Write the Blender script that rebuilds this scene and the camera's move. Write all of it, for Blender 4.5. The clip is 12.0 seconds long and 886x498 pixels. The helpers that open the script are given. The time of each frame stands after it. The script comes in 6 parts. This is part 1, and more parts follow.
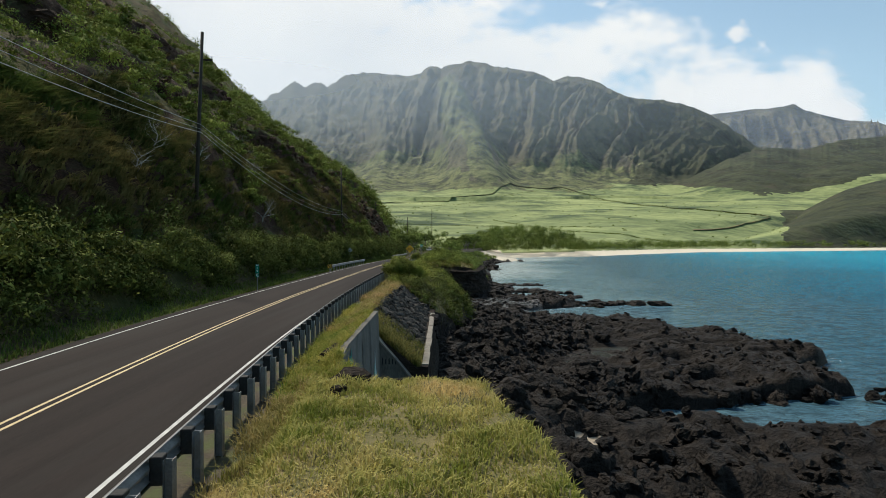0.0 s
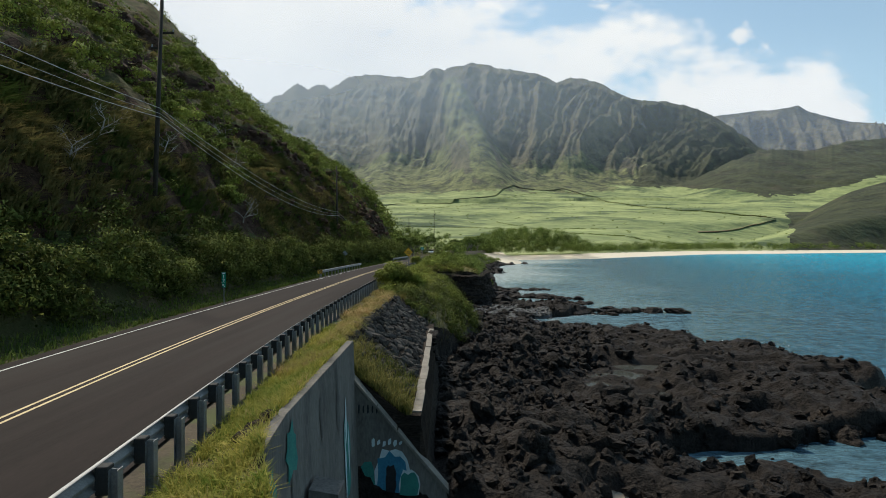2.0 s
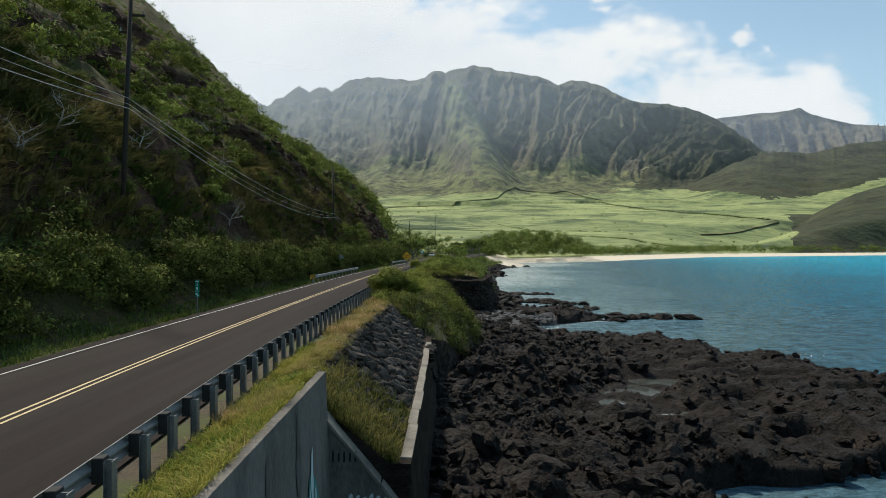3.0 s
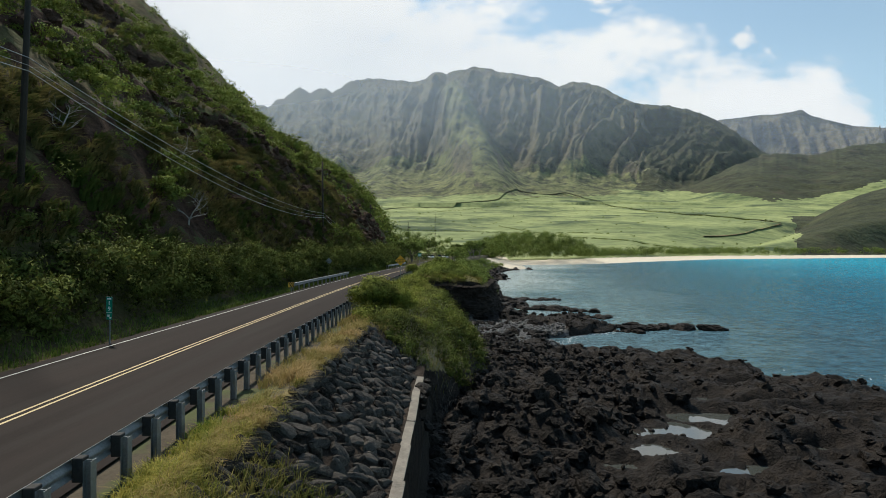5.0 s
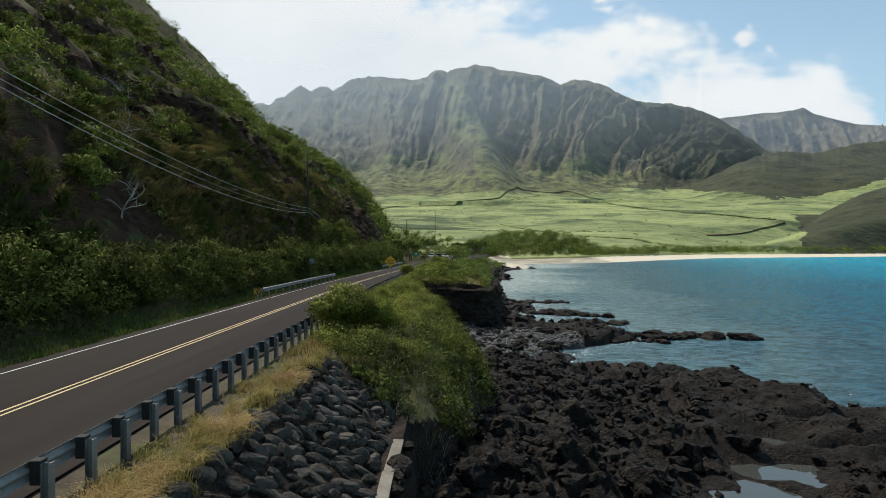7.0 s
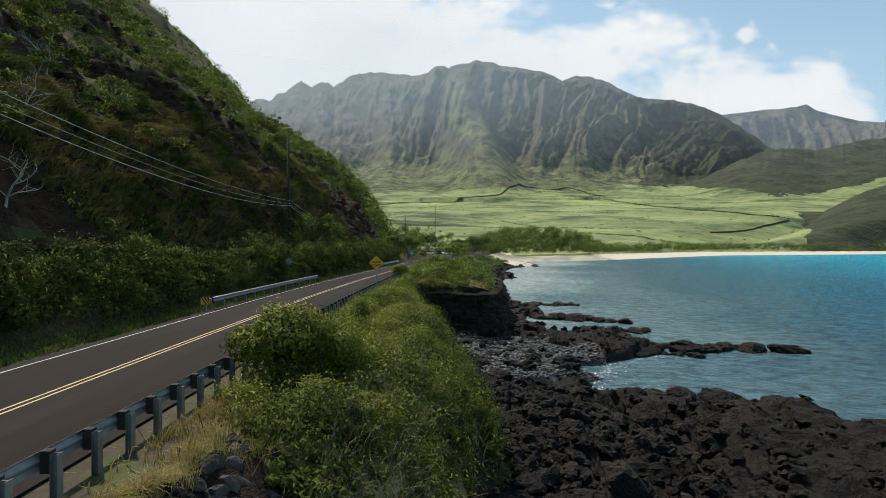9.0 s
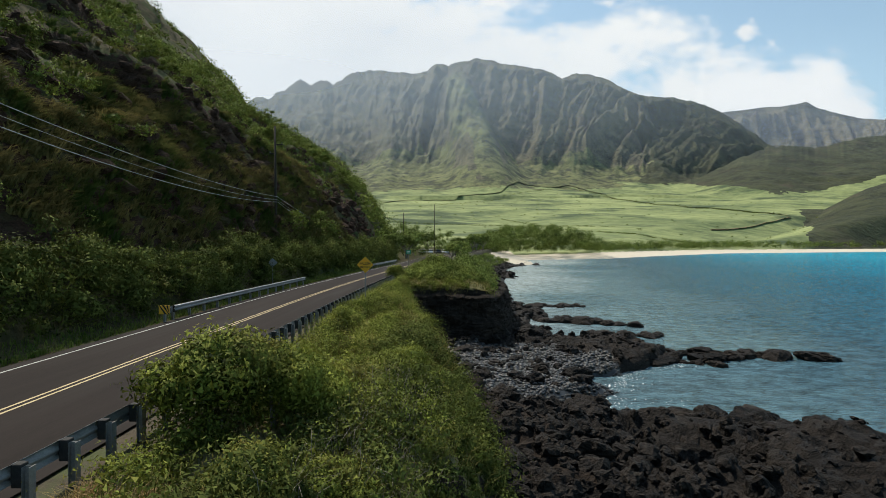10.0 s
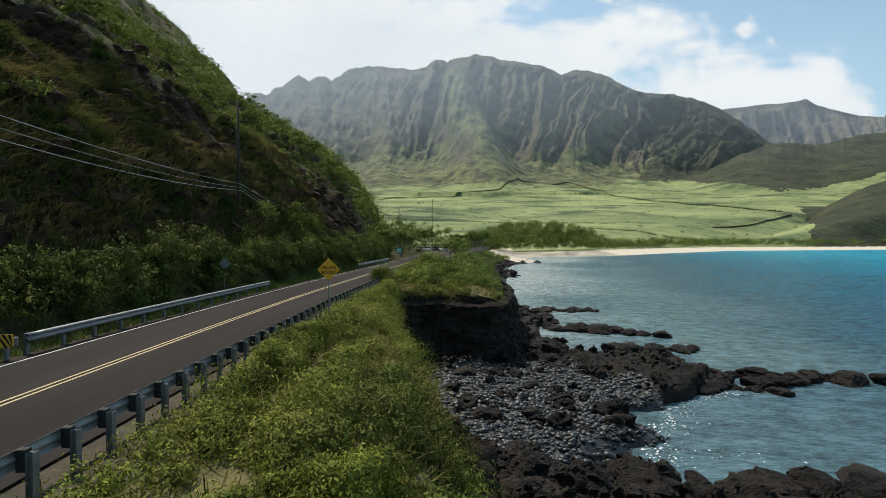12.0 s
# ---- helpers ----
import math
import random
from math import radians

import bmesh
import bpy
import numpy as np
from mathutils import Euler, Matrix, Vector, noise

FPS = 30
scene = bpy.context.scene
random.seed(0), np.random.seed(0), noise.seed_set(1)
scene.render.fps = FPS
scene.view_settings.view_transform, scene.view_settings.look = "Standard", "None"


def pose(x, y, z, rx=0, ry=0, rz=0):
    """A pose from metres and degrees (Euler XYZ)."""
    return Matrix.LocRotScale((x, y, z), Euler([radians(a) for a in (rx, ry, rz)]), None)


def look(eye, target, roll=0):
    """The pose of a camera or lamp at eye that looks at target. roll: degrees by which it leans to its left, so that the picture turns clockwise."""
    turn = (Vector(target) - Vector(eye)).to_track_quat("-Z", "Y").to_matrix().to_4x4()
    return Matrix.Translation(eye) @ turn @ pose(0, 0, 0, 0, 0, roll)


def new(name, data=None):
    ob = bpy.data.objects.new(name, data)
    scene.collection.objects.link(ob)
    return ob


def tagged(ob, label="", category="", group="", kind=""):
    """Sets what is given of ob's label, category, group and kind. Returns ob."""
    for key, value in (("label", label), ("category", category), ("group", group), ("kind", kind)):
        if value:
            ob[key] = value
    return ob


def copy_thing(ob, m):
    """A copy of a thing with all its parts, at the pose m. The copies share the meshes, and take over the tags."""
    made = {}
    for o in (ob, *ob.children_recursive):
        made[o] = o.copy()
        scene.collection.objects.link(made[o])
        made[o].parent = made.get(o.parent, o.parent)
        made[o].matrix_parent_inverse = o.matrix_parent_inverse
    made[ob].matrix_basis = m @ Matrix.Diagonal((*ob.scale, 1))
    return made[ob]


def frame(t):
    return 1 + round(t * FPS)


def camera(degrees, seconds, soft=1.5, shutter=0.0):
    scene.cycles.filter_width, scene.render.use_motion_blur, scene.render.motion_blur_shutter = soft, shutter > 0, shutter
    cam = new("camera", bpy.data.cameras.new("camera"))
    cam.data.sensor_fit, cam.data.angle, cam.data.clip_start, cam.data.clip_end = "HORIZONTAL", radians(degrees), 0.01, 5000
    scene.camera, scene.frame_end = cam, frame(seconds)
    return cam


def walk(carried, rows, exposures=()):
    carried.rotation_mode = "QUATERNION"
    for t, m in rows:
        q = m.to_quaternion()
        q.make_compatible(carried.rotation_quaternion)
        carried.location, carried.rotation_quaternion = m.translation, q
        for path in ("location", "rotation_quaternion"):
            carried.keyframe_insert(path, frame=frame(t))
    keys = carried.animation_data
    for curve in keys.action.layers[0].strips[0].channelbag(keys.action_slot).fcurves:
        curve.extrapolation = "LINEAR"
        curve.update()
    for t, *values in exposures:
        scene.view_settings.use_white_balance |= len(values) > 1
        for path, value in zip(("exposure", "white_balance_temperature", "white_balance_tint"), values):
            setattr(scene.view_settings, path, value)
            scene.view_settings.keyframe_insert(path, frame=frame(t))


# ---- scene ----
cam = camera(75.9, 12.0, soft=0.5)
PATH = [
    (0, (-0.366, 0.978, 3.386), (-0.364, 2.978, 3.366), 0.0),
    (0.5, (-0.32, 2.341, 3.414), (-0.319, 4.341, 3.395), -0.1),
    (1, (-0.287, 3.883, 3.445), (-0.289, 5.883, 3.428), -0.0),
    (1.5, (-0.278, 5.492, 3.477), (-0.281, 7.492, 3.462), -0.0),
    (2, (-0.204, 7.234, 3.512), (-0.212, 9.233, 3.499), 0.0),
    (2.5, (-0.139, 8.905, 3.567), (-0.15, 10.905, 3.558), 0.0),
    (3, (-0.057, 10.746, 3.625), (-0.07, 12.746, 3.621), -0.0),
    (3.2, (-0.02, 11.499, 3.612), (-0.035, 13.499, 3.614), 0.1),
    (4.8, (0.062, 17.704, 3.827), (0.049, 19.704, 3.828), 0.0),
    (5, (0.091, 18.508, 3.833), (0.076, 20.508, 3.834), 0.1),
    (5.5, (0.177, 20.536, 3.836), (0.16, 22.536, 3.837), 0.1),
    (6, (0.273, 22.761, 3.839), (0.254, 24.761, 3.838), 0.2),
    (6.5, (0.321, 24.839, 3.858), (0.302, 26.838, 3.856), 0.2),
    (7, (0.385, 27.001, 3.862), (0.366, 29.001, 3.858), 0.1),
    (7.2, (0.382, 27.857, 3.86), (0.364, 29.857, 3.853), 0.1),
    (9, (0.575, 35.85, 4.02), (0.553, 37.85, 4.004), 0.2),
    (9.5, (0.603, 38.036, 4.048), (0.581, 40.036, 4.03), 0.2),
    (10, (0.702, 40.489, 4.091), (0.68, 42.488, 4.069), 0.1),
    (10.5, (0.743, 42.885, 4.069), (0.722, 44.885, 4.045), 0.1),
    (11, (0.803, 45.489, 4.068), (0.783, 47.489, 4.04), 0.1),
    (11.5, (0.815, 48.028, 4.048), (0.796, 50.028, 4.018), 0.2),
    (12, (0.835, 50.71, 4.071), (0.818, 52.71, 4.038), 0.2),
]
walk(cam, [(t, look(eye, target, roll)) for t, eye, target, roll in PATH], exposures=[(0.0, 0.0), (12.0, 0.0)])

# ---- light ----
SUN_AZ, SUN_EL = -36.0, 55.0
SEA = -6.8
world = bpy.data.worlds.new("world")
scene.world = world
world.use_nodes = True


def build_sky():
    """Nishita sky with a cumulus bank that hangs over the valley and thins out towards the sea."""
    nt = world.node_tree
    nt.nodes.clear()

    def n(kind, **kw):
        node = nt.nodes.new(kind)
        for key, value in kw.items():
            if key == "op":
                node.operation = value
            else:
                node.inputs[int(key[1:])].default_value = value
        return node

    def math_node(op, a, b=None, c=None):
        node = nt.nodes.new("ShaderNodeMath")
        node.operation = op
        for i, v in enumerate((a, b, c)):
            if v is None:
                continue
            if isinstance(v, (int, float)):
                node.inputs[i].default_value = v
            else:
                nt.links.new(v, node.inputs[i])
        return node.outputs[0]

    sky = nt.nodes.new("ShaderNodeTexSky")
    sky.sky_type = "NISHITA"
    sky.sun_disc = False
    sky.sun_elevation, sky.sun_rotation = radians(SUN_EL), radians(SUN_AZ)
    sky.air_density, sky.dust_density, sky.ozone_density = 1.0, 0.6, 1.2
    coord = nt.nodes.new("ShaderNodeTexCoord")
    sep = nt.nodes.new("ShaderNodeSeparateXYZ")
    nt.links.new(coord.outputs["Generated"], sep.inputs[0])
    x, y, z = sep.outputs
    ahead = math_node("ADD", math_node("ABSOLUTE", y), 0.15)
    u, v = math_node("DIVIDE", x, ahead), math_node("DIVIDE", z, ahead)
    comb = nt.nodes.new("ShaderNodeCombineXYZ")
    nt.links.new(u, comb.inputs[0])
    nt.links.new(math_node("MULTIPLY", v, 1.7), comb.inputs[1])
    billow = nt.nodes.new("ShaderNodeTexNoise")
    billow.inputs["Scale"].default_value, billow.inputs["Detail"].default_value, billow.inputs["Roughness"].default_value = 4.2, 7.0, 0.58
    nt.links.new(comb.outputs[0], billow.inputs["Vector"])
    wisp = nt.nodes.new("ShaderNodeTexNoise")
    wisp.inputs["Scale"].default_value, wisp.inputs["Detail"].default_value = 2.1, 5.0
    nt.links.new(comb.outputs[0], wisp.inputs["Vector"])
    bulk = math_node("SUBTRACT", 0.465, math_node("ADD", math_node("MULTIPLY", u, 0.30), math_node("MULTIPLY", v, 1.1)))
    ragged = math_node("MULTIPLY", math_node("SUBTRACT", billow.outputs[0], 0.5), 0.62)
    field = math_node("ADD", bulk, ragged)
    fluff = nt.nodes.new("ShaderNodeTexNoise")
    fluff.inputs["Scale"].default_value, fluff.inputs["Detail"].default_value = 26.0, 5.0
    nt.links.new(comb.outputs[0], fluff.inputs["Vector"])
    tufts = math_node("SUBTRACT", fluff.outputs[0], 0.5)
    for pu, pv, r in ((0.336, 0.311, 0.03), (0.439, 0.317, 0.02), (0.478, 0.296, 0.012), (0.23, 0.385, 0.04)):
        d = math_node("SQRT", math_node("ADD", math_node("POWER", math_node("SUBTRACT", u, pu), 2.0), math_node("MULTIPLY", math_node("POWER", math_node("SUBTRACT", v, pv), 2.0), 1.6)))
        puff = math_node("ADD", math_node("MULTIPLY", math_node("SUBTRACT", r, d), 3.2), math_node("MULTIPLY", tufts, 0.3))
        field = math_node("MAXIMUM", field, puff)
    ramp = nt.nodes.new("ShaderNodeMapRange")
    ramp.interpolation_type = "SMOOTHSTEP"
    ramp.inputs[1].default_value, ramp.inputs[2].default_value = 0.0, 0.085
    ramp.inputs[3].default_value = 0.2
    nt.links.new(field, ramp.inputs[0])
    sky_light = nt.nodes.new("ShaderNodeBackground")
    sky_light.inputs[1].default_value = 0.13
    tint = nt.nodes.new("ShaderNodeMix")
    tint.data_type, tint.blend_type = "RGBA", "MULTIPLY"
    tint.inputs[0].default_value = 1.0
    tint.inputs[7].default_value = (0.9, 1.15, 1.07, 1)
    nt.links.new(sky.outputs[0], tint.inputs[6])
    nt.links.new(tint.outputs[2], sky_light.inputs[0])
    cloud_light = nt.nodes.new("ShaderNodeBackground")
    tone = nt.nodes.new("ShaderNodeValToRGB")
    tone.color_ramp.elements[0].position, tone.color_ramp.elements[0].color = 0.3, (0.74, 0.79, 0.83, 1)
    tone.color_ramp.elements[1].position, tone.color_ramp.elements[1].color = 0.6, (0.93, 0.95, 0.94, 1)
    nt.links.new(wisp.outputs[0], tone.inputs[0])
    nt.links.new(tone.outputs[0], cloud_light.inputs[0])
    cloud_light.inputs[1].default_value = 1.0
    mix = nt.nodes.new("ShaderNodeMixShader")
    out = nt.nodes.new("ShaderNodeOutputWorld")
    ahead_only = nt.nodes.new("ShaderNodeMapRange")
    ahead_only.inputs[1].default_value, ahead_only.inputs[2].default_value, ahead_only.inputs[3].default_value = -0.2, 0.35, 0.1
    nt.links.new(y, ahead_only.inputs[0])
    nt.links.new(math_node("MULTIPLY", ramp.outputs[0], ahead_only.outputs[0]), mix.inputs[0])
    nt.links.new(sky_light.outputs[0], mix.inputs[1])
    nt.links.new(cloud_light.outputs[0], mix.inputs[2])
    nt.links.new(mix.outputs[0], out.inputs[0])


build_sky()
sun_data = bpy.data.lights.new("sun", "SUN")
sun_data.energy, sun_data.angle, sun_data.color = 4.6, radians(4.5), (1.0, 0.92, 0.78)
sun = new("sun", sun_data)
sun.matrix_world = look((0, 0, 300), (0 - 300 * math.sin(radians(SUN_AZ)) * math.cos(radians(SUN_EL)), -300 * math.cos(radians(SUN_AZ)) * math.cos(radians(SUN_EL)), 300 - 300 * math.sin(radians(SUN_EL))))


# ---- materials ----
def material(name, low, high, scale=3.0, rough=0.85, bump=0.3, fine=25.0, patch=None, patch_scale=0.4, patch_at=(0.5, 0.62), metal=0.0, through_light=0.0, by="position", spread=0.0, stretch=(1, 1, 1), spec=0.3, bump_size=0.05):
    """Two colours mixed by noise at two scales, a third in patches, fine relief, variation from piece to piece."""
    m = bpy.data.materials.new(name)
    m.use_nodes = True
    nt = m.node_tree
    bsdf = nt.nodes["Principled BSDF"]
    bsdf.inputs["Roughness"].default_value = rough
    bsdf.inputs["Metallic"].default_value = metal
    bsdf.inputs["Specular IOR Level"].default_value = spec
    geo = nt.nodes.new("ShaderNodeNewGeometry")
    info = nt.nodes.new("ShaderNodeObjectInfo")
    if by == "object":
        coord = nt.nodes.new("ShaderNodeTexCoord").outputs["Object"]
    else:
        coord = geo.outputs["Position"]
    mapping = nt.nodes.new("ShaderNodeMapping")
    mapping.inputs["Scale"].default_value = stretch
    nt.links.new(coord, mapping.inputs["Vector"])

    def noise_at(sc, detail):
        t = nt.nodes.new("ShaderNodeTexNoise")
        t.inputs["Scale"].default_value, t.inputs["Detail"].default_value, t.inputs["Roughness"].default_value = sc, detail, 0.62
        nt.links.new(mapping.outputs[0], t.inputs["Vector"])
        return t.outputs[0]

    def blend(fac, a, b):
        mx = nt.nodes.new("ShaderNodeMix")
        mx.data_type = "RGBA"
        for sock, v in ((mx.inputs[0], fac), (mx.inputs[6], a), (mx.inputs[7], b)):
            if isinstance(v, tuple):
                sock.default_value = (*v, 1)
            elif isinstance(v, float):
                sock.default_value = v
            else:
                nt.links.new(v, sock)
        return mx.outputs[2]

    def steep(value, lo, hi):
        r = nt.nodes.new("ShaderNodeMapRange")
        r.inputs[1].default_value, r.inputs[2].default_value = lo, hi
        nt.links.new(value, r.inputs[0])
        return r.outputs[0]

    broad, grain = noise_at(scale, 5.0), noise_at(fine, 4.0)
    both = nt.nodes.new("ShaderNodeMath")
    both.operation = "MULTIPLY_ADD"
    both.inputs[1].default_value = 0.45
    nt.links.new(grain, both.inputs[0])
    half = nt.nodes.new("ShaderNodeMath")
    half.operation = "MULTIPLY"
    half.inputs[1].default_value = 0.6
    nt.links.new(broad, half.inputs[0])
    nt.links.new(half.outputs[0], both.inputs[2])
    fac = steep(both.outputs[0], 0.36, 0.66)
    if spread:
        rnd = nt.nodes.new("ShaderNodeMath")
        rnd.operation = "ADD"
        nt.links.new(info.outputs["Random"], rnd.inputs[0])
        nt.links.new(geo.outputs["Random Per Island"], rnd.inputs[1])
        wrap = nt.nodes.new("ShaderNodeMath")
        wrap.operation = "FRACT"
        nt.links.new(rnd.outputs[0], wrap.inputs[0])
        shift = nt.nodes.new("ShaderNodeMath")
        shift.operation = "MULTIPLY_ADD"
        shift.use_clamp = True
        shift.inputs[1].default_value = spread
        nt.links.new(wrap.outputs[0], shift.inputs[0])
        lower = nt.nodes.new("ShaderNodeMath")
        lower.operation = "SUBTRACT"
        lower.inputs[1].default_value = spread / 2
        nt.links.new(fac, lower.inputs[0])
        nt.links.new(lower.outputs[0], shift.inputs[2])
        fac = shift.outputs[0]
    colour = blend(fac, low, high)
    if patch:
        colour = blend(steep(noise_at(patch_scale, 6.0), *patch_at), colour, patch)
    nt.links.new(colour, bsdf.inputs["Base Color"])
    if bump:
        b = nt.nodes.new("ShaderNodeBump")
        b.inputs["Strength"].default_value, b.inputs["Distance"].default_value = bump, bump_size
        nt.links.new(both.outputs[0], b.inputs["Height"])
        nt.links.new(b.outputs[0], bsdf.inputs["Normal"])
    if through_light:
        tr = nt.nodes.new("ShaderNodeBsdfTranslucent")
        nt.links.new(colour, tr.inputs[0])
        mx = nt.nodes.new("ShaderNodeMixShader")
        mx.inputs[0].default_value = through_light
        nt.links.new(bsdf.outputs[0], mx.inputs[1])
        nt.links.new(tr.outputs[0], mx.inputs[2])
        nt.links.new(mx.outputs[0], nt.nodes["Material Output"].inputs[0])
    return m


ASPHALT = material("asphalt", (0.0125, 0.0095, 0.0088), (0.026, 0.0198, 0.0178), 0.9, 0.85, 0.3, 60.0, (0.031, 0.0275, 0.025), 0.5, (0.5, 0.72), stretch=(1, 0.05, 1), bump_size=0.01, spec=0.1)
COBBLE = material("grey_cobble", (0.008, 0.008, 0.0082), (0.055, 0.053, 0.05), 0.7, 0.4, 0.15, 20.0, spread=0.9, spec=0.45)
WHITE_LINE = material("white_road_paint", (0.3, 0.3, 0.29), (0.55, 0.55, 0.53), 4.0, 0.7, 0.1, 40.0)
YELLOW_LINE = material("yellow_road_paint", (0.4, 0.31, 0.16), (0.55, 0.43, 0.25), 4.0, 0.7, 0.1, 40.0)
# black rock; darkest end also paints the cracks' shade, palest the lit tops
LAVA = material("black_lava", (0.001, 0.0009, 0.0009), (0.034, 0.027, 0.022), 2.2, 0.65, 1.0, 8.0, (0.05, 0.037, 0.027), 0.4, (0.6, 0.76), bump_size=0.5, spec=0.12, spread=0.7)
CLIFF = material("dark_cliff_rock", (0.006, 0.0048, 0.0042), (0.05, 0.038, 0.03), 0.9, 0.85, 1.0, 8.0, (0.07, 0.05, 0.034), 0.5, (0.6, 0.76), stretch=(1, 1, 3), bump_size=0.3, spec=0.08)
SOIL = material("dry_soil", (0.03, 0.024, 0.017), (0.085, 0.068, 0.045), 1.5, 0.95, 0.6, 14.0, (0.06, 0.07, 0.025), 0.6, (0.5, 0.6))
TURF = material("dry_turf", (0.06, 0.062, 0.02), (0.18, 0.145, 0.06), 1.2, 0.95, 0.7, 18.0, (0.22, 0.17, 0.08), 0.35, (0.52, 0.66))
HILL = material("hillside_scrub", (0.02, 0.017, 0.01), (0.105, 0.085, 0.042), 0.35, 0.95, 1.0, 3.0, (0.05, 0.062, 0.022), 0.12, (0.46, 0.6), bump_size=0.4, spec=0.08)
RED_ROCK = material("weathered_red_rock", (0.01, 0.006, 0.0045), (0.105, 0.06, 0.042), 0.8, 0.9, 1.0, 6.0, (0.05, 0.045, 0.022), 0.4, (0.55, 0.68), stretch=(1, 1, 2.2), bump_size=0.5, spec=0.08)
SAND = material("beach_sand", (0.5, 0.44, 0.34), (0.66, 0.58, 0.46), 0.4, 0.95, 0.3, 20.0)
COARSE_SAND = material("coarse_coral_sand", (0.22, 0.18, 0.13), (0.36, 0.3, 0.23), 2.0, 0.9, 0.5, 14.0, (0.05, 0.045, 0.04), 1.5, (0.55, 0.65))
CONCRETE = material("weathered_concrete", (0.075, 0.069, 0.061), (0.185, 0.17, 0.15), 0.9, 0.9, 0.35, 14.0, (0.06, 0.058, 0.054), 0.8, (0.55, 0.72), stretch=(1, 1, 0.35))
STEEL = material("galvanised_steel", (0.15, 0.155, 0.16), (0.28, 0.285, 0.29), 3.0, 0.5, 0.1, 30.0, (0.14, 0.125, 0.11), 1.5, (0.58, 0.75), metal=0.45)
BLOCK = material("black_blockout", (0.012, 0.012, 0.012), (0.03, 0.03, 0.03), 5.0, 0.8, 0.2)
POLE_WOOD = material("tarred_pole_wood", (0.02, 0.016, 0.012), (0.05, 0.04, 0.03), 4.0, 0.9, 0.4, 20.0, stretch=(4, 4, 0.4))
# near-black end paints shade between the leaves, beside their own greens
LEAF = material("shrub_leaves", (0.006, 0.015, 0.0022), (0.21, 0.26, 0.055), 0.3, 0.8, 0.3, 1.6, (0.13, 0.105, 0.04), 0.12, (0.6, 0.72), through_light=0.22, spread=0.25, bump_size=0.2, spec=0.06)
GRASS = material("grass_blades", (0.16, 0.19, 0.03), (0.5, 0.43, 0.15), 0.5, 0.8, 0.0, 2.0, (0.62, 0.47, 0.21), 0.45, (0.52, 0.66), through_light=0.4, spread=0.45, spec=0.1)
FIELD = material("valley_grass", (0.075, 0.11, 0.038), (0.32, 0.355, 0.14), 0.007, 0.95, 0.6, 0.08, (0.05, 0.076, 0.03), 0.011, (0.51, 0.63), stretch=(0.5, 0.8, 1), bump_size=5.0)
MOUNTAIN = material("mountain_scrub", (0.012, 0.017, 0.01), (0.17, 0.155, 0.09), 0.014, 0.95, 1.0, 0.1, (0.10, 0.085, 0.066), 0.008, (0.54, 0.68), bump_size=14.0)
APRON = material("apron_scrub", (0.04, 0.055, 0.022), (0.21, 0.215, 0.085), 0.016, 0.95, 1.0, 0.1, (0.04, 0.046, 0.025), 0.02, (0.46, 0.62), bump_size=10.0)
# dark scrub with a cloud's shadow painted into its colour as well
CLOUDED_SCRUB = material("cloud_shadowed_scrub", (0.008, 0.012, 0.005), (0.058, 0.064, 0.026), 0.014, 0.95, 1.0, 0.08, (0.055, 0.047, 0.026), 0.011, (0.56, 0.7), bump_size=9.0)


